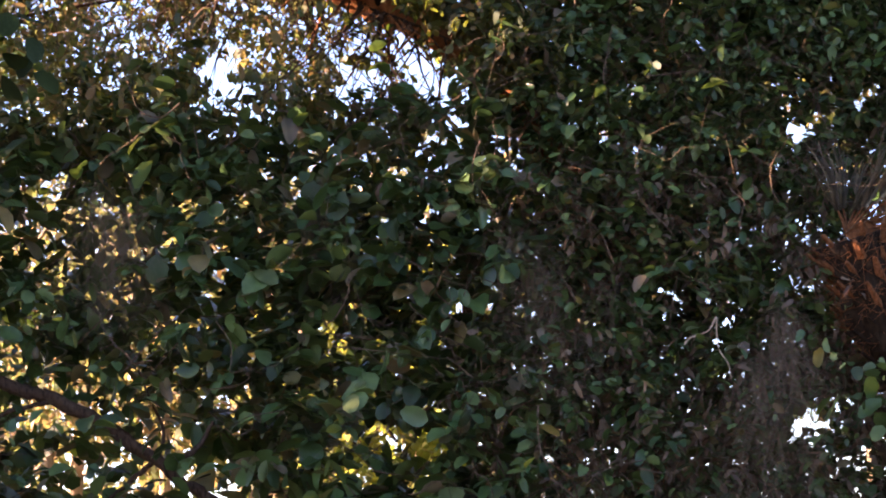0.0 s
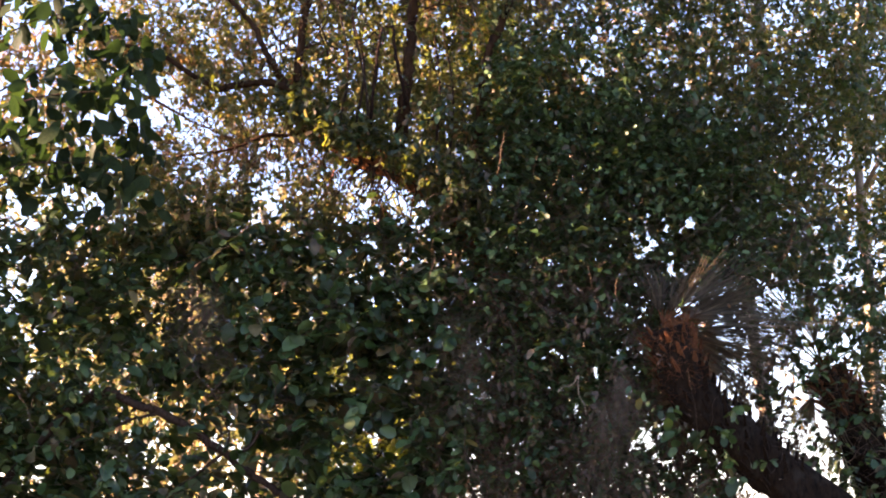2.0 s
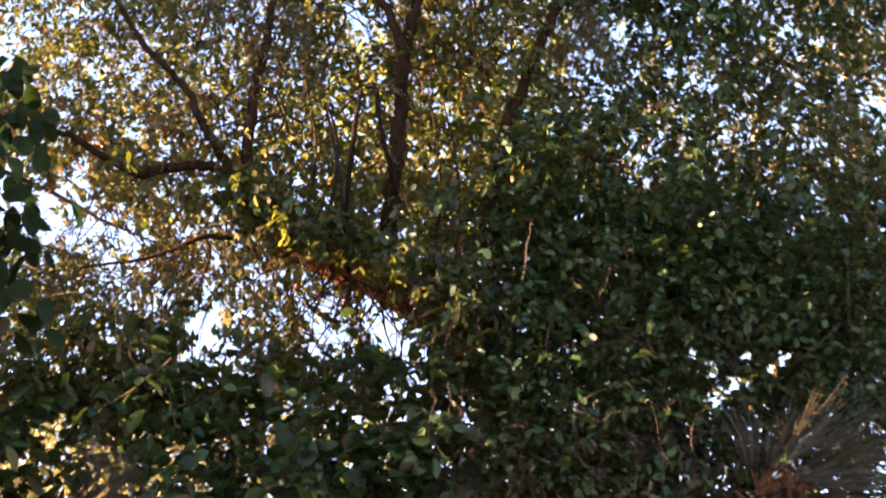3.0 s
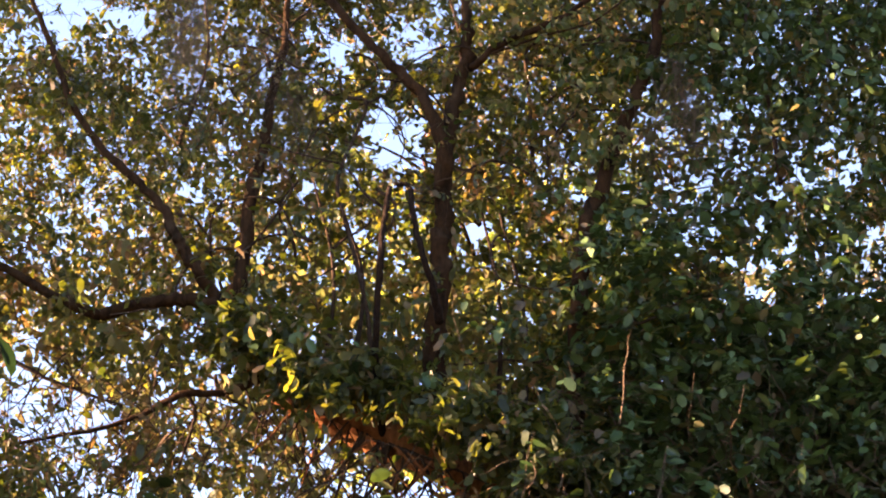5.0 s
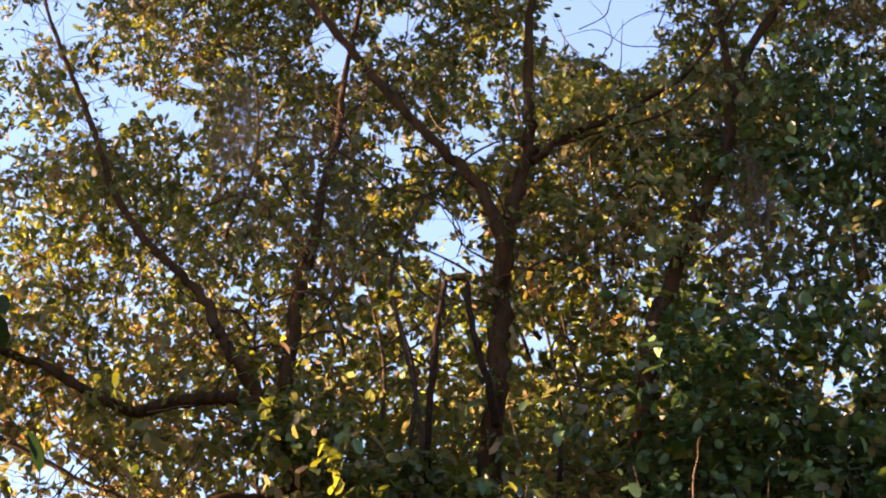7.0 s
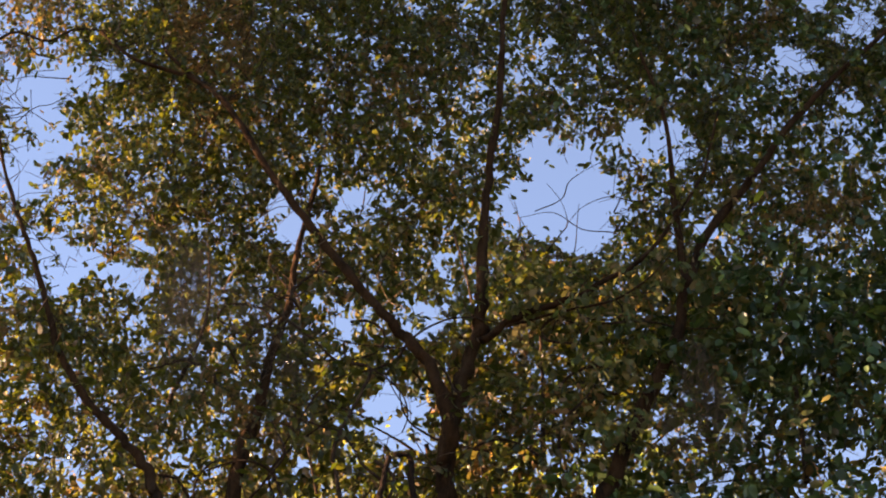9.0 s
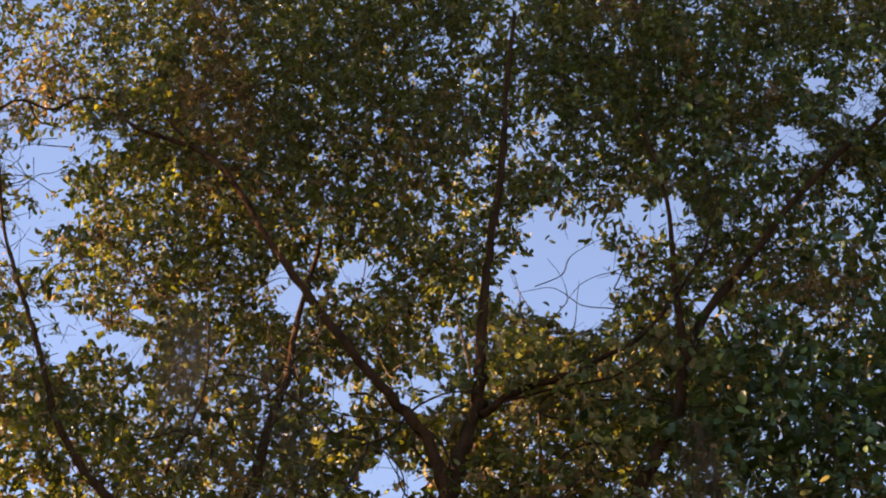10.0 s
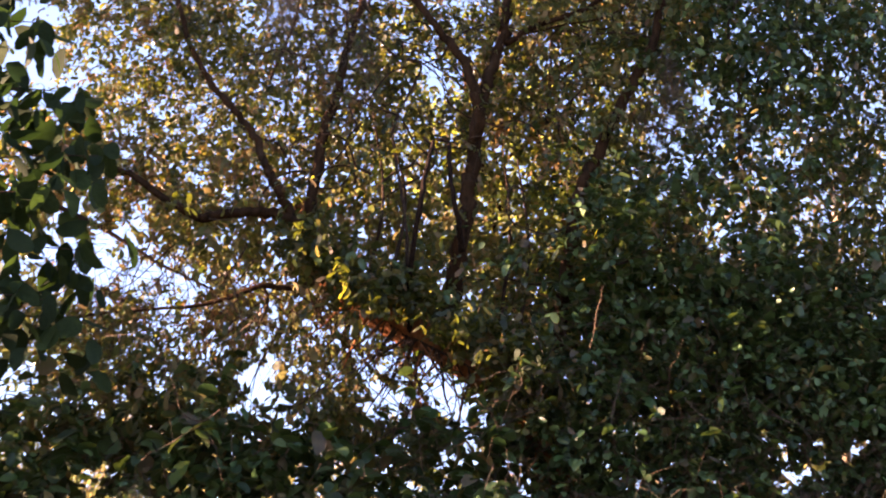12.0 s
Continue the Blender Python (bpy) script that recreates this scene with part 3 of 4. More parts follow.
    fore("branch", [(-3.3, 5.4, 9.5), (-3.12, 5.4, 9.80), (-3.01, 5.4, 9.92), (-2.77, 5.4, 9.81), (-2.62, 5.4, 9.97), (-2.40, 5.4, 9.95)], 0.012, 0.006, m_twig, root, b, 6)
    fore("branch", [(-2.94, 5.4, 9.88), (-2.84, 5.4, 9.70), (-2.75, 5.4, 9.62), (-2.61, 5.4, 9.57)], 0.008, 0.004, m_twig, root, b, 5)
    fore("branch", [(1.55, 5.5, 6.4), (1.62, 5.4, 6.85), (1.65, 5.4, 7.21), (1.68, 5.4, 7.5), (1.9, 5.4, 8.0)], 0.014, 0.006, m_twig, root, b, 6)
    # upright inner sticks between stem and leader
    for x, z0, z1 in ((0.16, 5.2, 6.6), (0.26, 5.2, 6.4), (-0.55, 5.4, 6.7), (-0.42, 5.5, 6.5), (0.44, 6.6, 8.2), (0.10, 6.9, 8.3), (-1.3, 6.9, 8.2)):
        fore("branch", [(x, 5.6, z0), (x + 0.05, 5.62, (z0 + z1) / 2), (x - 0.02 + 0.06 * math.sin(z0 * 9), 5.66, z1)], 0.012, 0.005, m_twig, root, b, 5)

    def thick(x, z):
        edge = 1 - 0.75 * step(-x, 1.9, 3.0) * step(z, 8.0, 8.8) - 0.3 * step(-x, 2.5, 3.0) * step(z, 5.2, 5.8) * (1 - step(z, 7.6, 8.2))
        low = step(z, thicket_top(x) - 0.5, thicket_top(x) + 0.1)
        clump = 0.05 + 1.15 * step(0.55 * value_noise(x, z, 2.6, 11) + 0.3 * value_noise(x, z, 6.5, 12) + 0.15 * value_noise(x, z, 15, 13), 0.42, 0.56)
        clump = np.maximum(clump, 0.6 * step(z, 8.4, 9.0) * (1 - step(x, -0.3, 0.2)))
        thin = 1 - 0.85 * (1 - step(np.hypot((x + 0.5) / 0.85, (z - 5.55) / 0.5), 0.7, 1.1))
        thin *= 1 - 0.5 * step(x, 1.7, 2.1) * step(z, 5.7, 6.0) * (1 - step(z, 6.8, 7.5))
        return edge * low * clump * thin * (0.75 + 0.25 * step(z, 8.2, 9.2))

    c = on_face(34000, -3.9, 3.9, 4.2, 12.2, thick, 21, -0.30, 0.95)
    at, ax, up, sz, s0, s1 = sprays(c, 12, 0.16, 0.043)
    at, ax, up, sz = trimmed(at, ax, up, sz, 1)
    dry = 0.6 * value_noise(at[:, 0], at[:, 2], 2.2, 61) + 0.4 * value_noise(at[:, 0], at[:, 2], 6.0, 62) + rng.normal(size=len(at)) * 0.03 + 0.06 * step(-at[:, 0], 0.0, 1.5) - 0.08 * step(at[:, 2], 7.2, 8.0) > 0.635
    part("crown", leaves_mesh("crown", at[~dry], ax[~dry], up[~dry], sz[~dry], small_blade(), b), m_oak, root, "dense crown of small leathery leaves, sunlit in patches", "stuff")
    part("crown", leaves_mesh("crown", at[dry], ax[dry], up[dry], sz[dry], small_blade(0.5, 0.5), b), m_russet, root, "russet leaves in clumps, warm sunlight in their colour", "stuff")
    tw = rng.random(len(s0)) < 0.3
    part("twigwork", twig_mass(s0[tw], s1[tw], 0.003, 0.03).mesh("twigwork", b), m_twig, root, "fine brown twigs", "stuff")
    # the body of the crown behind
    def body(x, z):
        return step(z, thicket_top(x) - 0.3, thicket_top(x) + 0.2) * (0.55 + 0.45 * step(value_noise(x, z, 4.2, 17), 0.35, 0.62)) * (1 - 0.6 * step(-x, 2.2, 2.9)) * (1 - 0.3 * step(z, 8.2, 9.2)) * (1 - 0.6 * step(x, 1.8, 2.2) * (1 - step(z, 6.6, 7.2)))
    c = on_face(17000, -3.6, 3.6, 4.6, 11.6, body, 23, 0.7, 2.0)
    at, ax, up, sz, q0, q1 = sprays(c, 11, 0.19, 0.056)
    at, ax, up, sz = trimmed(at, ax, up, sz, 16)
    part("crown", leaves_mesh("crown", at, ax, up, sz, small_blade(), b), m_oak, root, "inner body of the leafy crown", "stuff")
    # fuller foliage on the outer side of the crown
    def side(x, z):
        return step(-x, 1.0, 1.4) * (1 - step(-x, 2.5, 2.9)) * step(z, 5.9, 6.2) * (1 - step(z, 7.2, 7.6)) * (0.3 + 0.7 * step(value_noise(x, z, 5.0, 91), 0.35, 0.6))
    c = on_face(1200, -3.0, -0.9, 5.8, 7.7, side, 91, -0.25, 1.2)
    at, ax, up, sz, q0, q1 = sprays(c, 11, 0.17, 0.042)
    at, ax, up, sz = trimmed(at, ax, up, sz, 14)
    part("crown", leaves_mesh("crown", at, ax, up, sz, small_blade(), b), m_oak, root, "leafy side of the crown", "stuff")
    def shoulder(x, z):
        return step(-x, 0.7, 1.0) * (1 - step(-x, 2.3, 2.6)) * step(z, 7.3, 7.6) * (1 - step(z, 8.7, 9.0)) * (0.15 + 0.85 * step(value_noise(x, z, 5.0, 93), 0.35, 0.6))
    c = on_face(1700, -2.7, -0.6, 7.2, 9.1, shoulder, 93, -0.1, 1.2)
    at, ax, up, sz, q0, q1 = sprays(c, 11, 0.17, 0.042)
    at, ax, up, sz = trimmed(at, ax, up, sz, 15)
    part("crown", leaves_mesh("crown", at, ax, up, sz, small_blade(), b), m_oak, root, "leafy shoulder of the crown", "stuff")
    # leafy shoots along the upper side of the leaning trunk
    r = np.random.default_rng(77)
    t = r.random(640)
    bare = (t > 0.34) & (t < 0.54)
    low = np.where(bare, 0.0, -0.30)
    c = np.stack([-0.95 + 1.4 * t, r.uniform(4.95, 5.28, 640) + 0.2 * bare, np.interp(t, [0, 0.3, 0.75, 1], [5.85, 5.40, 5.08, 4.78]) + low + (0.02 - low) * r.random(640) + 0.06 * t], 1)
    c = site(c)
    at, ax, up, sz, q0, q1 = sprays(c, 10, 0.13, 0.050)
    at, ax, up, sz = trimmed(at, ax, up, sz, 18)
    part("crown", leaves_mesh("crown", at, ax, up, sz, small_blade(), b), m_oak, root, "leafy shoots on the trunk", "stuff")
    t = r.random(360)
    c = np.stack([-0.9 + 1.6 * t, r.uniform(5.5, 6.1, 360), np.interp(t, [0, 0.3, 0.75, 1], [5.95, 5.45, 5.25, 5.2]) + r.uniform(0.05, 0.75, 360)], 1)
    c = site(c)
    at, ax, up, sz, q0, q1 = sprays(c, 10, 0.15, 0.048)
    part("crown", leaves_mesh("crown", at, ax, up, sz, small_blade(), b), m_gold, root, "shoots above the trunk with yellow-green sunlight in their colour", "stuff")
    # fine bare twigs in the openings
    for k, (x, z) in enumerate(((0.62, 7.75), (0.72, 7.85), (0.9, 8.0), (0.55, 8.0), (0.5, 8.3), (0.95, 8.3), (-0.3, 6.7), (-0.15, 6.75), (-2.5, 9.4), (-2.3, 8.1), (-2.2, 8.3), (-1.8, 7.9), (0.7, 7.7), (0.45, 7.9), (-0.5, 8.2), (1.2, 8.4), (-2.7, 8.9), (-1.9, 5.5))):
        p = Vector((x, 5.45, z))
        d = Vector((r.normal() * 0.6, r.normal() * 0.2, 0.8))
        pts = [p]
        for _ in range(4):
            d += Vector(r.normal(size=3)) * np.array([0.45, 0.2, 0.45]).max()
            d.y *= 0.3
            pts.append(pts[-1] + d.normalized() * r.uniform(0.10, 0.2))
        fore("branch", pts, 0.0045, 0.0016, m_twig, root, b, 4, 0)
    # shoots along the outer limbs
    ends = [((-1.60, 5.3, 6.74), (-2.0, 5.3, 7.40), (-2.64, 5.3, 8.6), (-2.9, 5.35, 9.2)), ((-1.44, 5.3, 9.1), (-2.1, 5.3, 9.55), (-2.44, 5.3, 9.9)), ((-1.9, 5.35, 6.05), (-2.6, 5.4, 6.3), (-3.1, 5.4, 6.6)),
            ((1.0, 5.3, 7.9), (1.5, 5.3, 8.6), (1.7, 5.3, 9.1)), ((2.2, 5.35, 9.1), (2.7, 5.35, 9.7), (3.2, 5.4, 10.4)), ((-1.4, 5.3, 5.2), (-2.0, 5.3, 5.1)), ((-2.3, 5.4, 5.85), (-1.6, 5.35, 5.45))]
    c = []
    for e in ends:
        line = smooth_line(e, 10)
        for q in line:
            for _ in range(5 if len(e) > 2 else 3):
                c.append(np.array(q) + r.normal(size=3) * np.array([0.11, 0.12, 0.11]))
    at, ax, up, sz, q0, q1 = sprays(site(np.array(c)), 9, 0.16, 0.043)
    at, ax, up, sz = trimmed(at, ax, up, sz, 17)
    part("crown", leaves_mesh("crown", at, ax, up, sz, small_blade(), b), m_oak, root, "leafy shoots on outer limbs", "stuff")
    part("twigwork", twig_mass(q0, q1, 0.003, 0.03).mesh("twigwork", b), m_twig, root, "fine brown twigs", "stuff")

    # inner foliage far back in the crown; gold colour stands for sun coming through
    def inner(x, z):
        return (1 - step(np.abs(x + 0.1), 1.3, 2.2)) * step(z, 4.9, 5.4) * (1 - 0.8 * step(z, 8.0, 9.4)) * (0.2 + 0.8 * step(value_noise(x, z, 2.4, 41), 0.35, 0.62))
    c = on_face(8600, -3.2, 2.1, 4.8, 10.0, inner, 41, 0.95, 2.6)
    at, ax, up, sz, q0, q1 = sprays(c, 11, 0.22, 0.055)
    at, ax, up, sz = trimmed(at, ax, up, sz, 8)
    part("crown", leaves_mesh("crown", at, ax, up, sz, small_blade(), b), m_gold, root, "inner leaves with yellow-green sunlight in their colour", "stuff")
    # leafy shoots in front of the limbs, in clumps
    def veil(x, z):
        mid = (0.7 * np.exp(-((x - 0.42) / 0.30) ** 2) + np.exp(-((x - 0.08) / 0.16) ** 2)) * step(z, 6.35, 6.6) * (1 - step(z, 7.5, 7.9))
        return np.clip(0.30 * step(value_noise(x, z, 3.2, 71), 0.45, 0.7) + 0.55 * mid, 0, 1)
    c = on_face(2200, -2.6, 2.6, 5.3, 10.5, veil, 71, -0.5, -0.1)
    at, ax, up, sz, q0, q1 = sprays(c, 10, 0.16, 0.045)
    at, ax, up, sz = trimmed(at, ax, up, sz, 12)
    part("crown", leaves_mesh("crown", at, ax, up, sz, small_blade(), b), m_oak, root, "leafy shoots before the limbs", "stuff")
    part("twigwork", twig_mass(q0[::2], q1[::2], 0.0028, 0.03).mesh("twigwork", b), m_twig, root, "fine brown twigs", "stuff")
    # shoots beside the stem, with sunlight put into their gold colour
    def beside(x, z):
        return step(x, 0.15, 0.35) * (1 - step(x, 1.3, 1.7)) * step(z, 6.3, 6.7) * (1 - step(z, 7.7, 8.2)) * step(value_noise(x, z, 3.6, 73), 0.45, 0.65)
    c = on_face(900, 0.1, 1.8, 6.2, 8.3, beside, 73, -0.55, 0.3)
    at, ax, up, sz, q0, q1 = sprays(c, 11, 0.18, 0.046)
    at, ax, up, sz = trimmed(at, ax, up, sz, 21)
    part("crown", leaves_mesh("crown", at, ax, up, sz, small_blade(), b), m_gold, root, "shoots beside the stem with yellow-green sunlight in their colour", "stuff")
    # curving thin branches and dead vines between stem and leader
    for k in range(34):
        x, z = r.uniform(-1.1, 0.9), r.uniform(5.5, 7.6)
        d = Vector((r.normal(), 0, abs(r.normal()) * 0.8))
        turn = r.normal() * 0.55
        p = Vector((x, r.uniform(5.25, 5.5), z))
        pts = [p]
        for _ in range(6):
            d = Vector((d.x * math.cos(turn) - d.z * math.sin(turn), 0, d.x * math.sin(turn) + d.z * math.cos(turn))) + Vector((r.normal() * 0.25, r.normal() * 0.15, r.normal() * 0.25))
            turn += r.normal() * 0.2
            pts.append(pts[-1] + d.normalized() * r.uniform(0.08, 0.15))
        fore("branch", pts, r.uniform(0.005, 0.010), 0.003, m_twig, root, b, 5, 0.2)
    # thin tangled stems among the leaves
    def tangle(x, z):
        return (1 - 0.5 * step(np.abs(x + 0.2), 1.2, 2.2)) * step(z, 5.0, 5.5) * (1 - 0.6 * step(z, 7.6, 8.6)) * step(value_noise(x, z, 2.0, 45), 0.3, 0.6)
    m = Mass()
    for q in on_face(1500, -2.6, 2.4, 4.9, 10.5, tangle, 45, -0.35, 0.5):
        d = Vector(r.normal(size=3)) * 0.8 + Vector((0, 0, 0.3))
        pts = [Vector(q)]
        for _ in range(4):
            d += Vector(r.normal(size=3)) * 0.55
            pts.append(pts[-1] + d.normalized() * r.uniform(0.06, 0.16))
        v, f = tube_arrays(smooth_line(pts, 3), r.uniform(0.002, 0.005), 0.0012, 3)
        m.add(v, f[:-2])
    part("twigwork", m.mesh("twigwork", b), m_vinewood, root, "thin tangled brown stems", "stuff")
    # rootlets and dead shoots fanning out under the leaning trunk
    for k in range(44):
        x = -0.33 + r.normal() * 0.16 if k < 30 else r.uniform(-0.95, 0.0)
        z = np.interp(x, [-1.0, -0.70, -0.3, 0.0], [5.5, 5.42, 5.12, 4.96])
        pts = [Vector((x, 5.40, float(z) - 0.03))]
        d = Vector((r.normal() * 0.55, -0.1, -0.9))
        for _ in range(r.integers(3, 7)):
            d += Vector((r.normal() * 0.3, r.normal() * 0.1, -0.12))
            pts.append(pts[-1] + d.normalized() * r.uniform(0.06, 0.12))
        fore("branch", pts, r.uniform(0.004, 0.010), 0.002, m_sun_red_bark if k % 3 == 0 else m_twig, root, b, 5, 0)
    # thin curtain of hanging twigs and small golden leaves beside it
    def lace(x, z):
        return step(z, 4.45, 4.6) * (1 - step(z, 5.25, 5.5)) * step(-x, 0.15, 0.5) * (1 - step(-x, 1.9, 2.3)) * (0.15 + 0.85 * step(value_noise(x, z, 6, 47), 0.45, 0.7))
    c = on_face(2600, -2.3, 0.0, 4.4, 5.6, lace, 47, -0.2, 0.7)
    at, ax, up, sz, q0, q1 = sprays(c, 10, 0.17, 0.040, 0.7)
    at, ax, up, sz = trimmed(at, ax, up, sz, 19)
    part("crown", leaves_mesh("crown", at, ax, up, sz, small_blade(), b), m_gold, root, "thin curtain of small golden leaves", "stuff")
    m = Mass()
    for k in range(170):
        x = r.uniform(-2.1, -0.05)
        q = site((x, r.uniform(5.2, 5.7), float(np.interp(x, [-2.0, -1.0, -0.3, 0.0], [5.75, 5.55, 5.1, 4.95])) - r.uniform(0.0, 0.45)))
        d = Vector((r.normal() * 0.5, r.normal() * 0.2, -0.6))
        pts = [q]
        for _ in range(5):
            d += Vector((r.normal() * 0.35, r.normal() * 0.1, r.normal() * 0.25 - 0.08))
            pts.append(pts[-1] + d.normalized() * r.uniform(0.10, 0.20))
        v, f = tube_arrays(smooth_line(pts, 3), r.uniform(0.0025, 0.006), 0.0014, 4)
        m.add(v, f[:-2])
    part("twigwork", m.mesh("twigwork", b), m_twig, root, "hanging bare twigs", "stuff")
    # thinner foliage low on the sunny side, its sunlight put into gold colour
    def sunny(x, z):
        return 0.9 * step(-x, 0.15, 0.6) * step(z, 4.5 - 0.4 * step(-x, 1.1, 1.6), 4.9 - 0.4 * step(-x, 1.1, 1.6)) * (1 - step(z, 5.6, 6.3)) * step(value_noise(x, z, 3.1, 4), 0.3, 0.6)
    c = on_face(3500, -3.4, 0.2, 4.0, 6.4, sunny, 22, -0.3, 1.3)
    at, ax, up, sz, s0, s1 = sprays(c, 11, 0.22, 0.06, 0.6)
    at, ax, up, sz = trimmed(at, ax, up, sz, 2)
    part("crown", leaves_mesh("crown", at, ax, up, sz, small_blade(), b), m_gold, root, "thin foliage with golden sunlight in its colour", "stuff")


build_oak()


# ---- the climbing thicket of broad leaves in front and below ----
def build_thicket():
    root = empty("vine_thicket", site((0.3, 5.6, 0)), "dark tangle of climbing vines with broad glossy green leaves", "vines")
    b = root.location

    def leafage(at, ax, up, sz, blade, label):
        """Full blades on the face of the thicket, lighter ones deep inside."""
        for near in (True, False):
            k = (at[:, 1] < FACE + 0.05) == near
            part("foliage", leaves_mesh("foliage", at[k], ax[k], up[k], sz[k] if near else sz[k] * 1.15, blade if near else small_blade(0.95, 0.3), b), m_vine, root, label if near else label + " deep in the vines", "stuff")

    def low(x, z):
        body = 1 - step(z, thicket_top(x) - 0.25, thicket_top(x) + 0.15)
        clump = 0.66 + 0.34 * step(value_noise(x, z, 3.0, 8), 0.2, 0.55)
        thin_left = (1 - 0.3 * step(-x, 1.5, 1.9) * step(z, 3.7, 4.0)) * (1 - (0.5 - 0.38 * step(-x, 1.6, 1.9)) * step(-x, 0.70, 1.0) * (1 - step(z, 3.2, 3.5)))
        thin_left *= 1 - 0.45 * step(-x, 0.9, 1.4) * step(z, 3.3, 3.6) * (1 - step(z, 4.2, 4.4)) * step(value_noise(x, z, 4.0, 61), 0.4, 0.6)
        over = z - 3.55 + (x - 1.65) * 1.35
        palm_side = 1 - 0.62 * step(x, 1.60, 1.80) * (1 - step(x, 2.5, 2.8)) * (1 - step(z, 4.0, 4.25)) * step(over, -0.08, 0.08)
        palm_side *= 1 - 0.35 * step(x, 1.5, 1.7) * step(over, -0.62, -0.5) * (1 - step(over, -0.05, 0.05))
        # the bare branch stands clear of the leaves
        reach = np.interp(x, [-2.2, -1.72, -1.34, -1.07, -0.77], [3.64, 3.36, 3.20, 3.00, 2.74])
        palm_side *= 1 - 0.8 * (1 - step(np.abs(z - reach), 0.10, 0.17)) * step(x, -2.3, -2.1) * (1 - step(x, -0.8, -0.7))
        palm_side *= 1 - 0.40 * (1 - step(np.hypot(x - 1.68, (z - 4.12) * 0.9), 0.26, 0.42))
        # the palm's head and trunk stand before the leaves
        off = np.abs(x - np.interp(z, [2.4, 2.95, 3.32, 3.74, 4.0], [2.45, 1.92, 1.60, 1.50, 1.50]))
        palm_side *= 1 - 0.9 * (1 - step(off, 0.14, 0.26)) * (1 - step(z, 3.9, 4.1))
        return body * clump * (1 - 0.15 * step(x, 2.2, 2.7) * step(z, 3.8, 4.2)) * thin_left * palm_side

    c = on_face(13500, -3.6, 4.0, 2.0, 6.6, low, 31, -0.38, 0.6)
    at, ax, up, sz, s0, s1 = sprays(c, 9, 0.22, 0.078, 0.3, 0.9, 0.5)
    at, ax, up, sz = trimmed(at, ax, up, sz, 3)
    sz = smaller_up(at, sz)
    leafage(at, ax, up, sz, leaf_blade(0.25, 0.25, 0.36), "broad dark leaves, some with a blue sheen")
    # dense dark mass on the shaded side
    def shade_side(x, z):
        bay = (1 - 0.75 * step(x, 1.9, 2.3) * (1 - step(z, 6.8, 7.6))) * (1 - 0.72 * step(z, 7.4, 8.4))
        return step(x, 0.35, 1.2) * bay * (1 - 0.65 * step(z, 6.4, 6.9) * (1 - step(x, 1.2, 1.7))) * (0.25 + 0.75 * step(0.6 * value_noise(x, z, 1.8, 15) + 0.4 * value_noise(x, z, 6.5, 16), 0.32, 0.56)) * step(z, 5.0, 6.2)
    c = on_face(9000, 0.2, 4.2, 4.6, 11.5, shade_side, 33, -0.5, 0.5)
    at, ax, up, sz, _, _ = sprays(c, 9, 0.22, 0.050, 0.35, 1.0, 0.15)
    at, ax, up, sz = trimmed(at, ax, up, sz, 4)
    leafage(at, ax, up, sz, broad_blade(), "dense shaded leaves")
    # a thick dark core
    def core(x, z):
        fuller = 0.75 + 0.25 * step(x, 0.8, 1.1) * step(z, 4.3, 4.6) * (1 - step(z, 5.3, 5.6))
        return fuller * step(x, 0.15, 0.45) * (1 - step(x, 1.5, 1.9) * (1 - step(z, 4.2, 4.4) * (1 - step(z, 5.3, 5.7)))) * (1 - step(x, 2.2, 2.6)) * step(z, 2.6, 3.0) * (1 - step(z, 5.9, 6.4)) * (1 - step(z, 5.0, 5.4) * (1 - step(x, 0.45, 0.65))) * (1 - 0.3 * step(x, 1.1, 1.3) * (1 - step(z, 4.2, 4.5)))
    c = on_face(9000, 0.1, 2.6, 2.5, 6.6, core, 37, -0.45, 0.7)
    at, ax, up, sz, _, _ = sprays(c, 9, 0.20, 0.075, 0.4, 1.0, 0.55)
    at, ax, up, sz = trimmed(at, ax, up, sz, 7)
    sz = smaller_up(at, sz) * 0.95
    leafage(at, ax, up, sz, broad_blade(), "thick dark leaves")
    # leaves deep behind, on both sides
    def behind(x, z):
        return (step(x, 0.4, 0.8) * (1 - step(x, 2.4, 2.7)) + step(-x, 1.5, 1.8) * (1 - step(z, 3.7, 4.0))) * (1 - step(x, 1.55, 1.75) * (1 - step(x, 2.3, 2.5)) * (1 - step(z, 4.1, 4.3))) * (1 - step(z, 5.4, 5.9)) * (0.45 + 0.55 * step(value_noise(x, z, 3.5, 38), 0.3, 0.6))
    c = on_face(6800, -3.8, 2.8, 2.2, 6.0, behind, 38, 0.7, 1.7)
    at, ax, up, sz, q0, q1 = sprays(c, 9, 0.22, 0.085, 0.4, 1.0, 0.4)
    at, ax, up, sz = trimmed(at, ax, up, sz, 20)
    part("foliage", leaves_mesh("foliage", at, ax, up, sz, small_blade(0.7, 0.3), b), m_vine, root, "dark leaves deep in the vines", "stuff")
    # leaves climbing over the foot of the oak's stems
    def climb(x, z):
        return 0.6 * step(z, 5.2, 5.4) * (1 - step(z, 5.65, 5.95)) * (1 - step(np.abs(x + 0.1), 0.55, 0.85)) * step(value_noise(x, z, 4, 19), 0.25, 0.5)
    c = on_face(240, -1.0, 0.8, 5.1, 6.4, climb, 35, -0.5, 0.0)
    at, ax, up, sz, _, _ = sprays(c, 8, 0.2, 0.078, 0.4)
    at, ax, up, sz = trimmed(at, ax, up, sz, 5)
    sz = smaller_up(at, sz)
    part("foliage", leaves_mesh("foliage", at, ax, up, sz, broad_blade(), b), m_vine, root, "green climbing leaves", "stuff")
    tw = rng.random(len(s0)) < 0.3
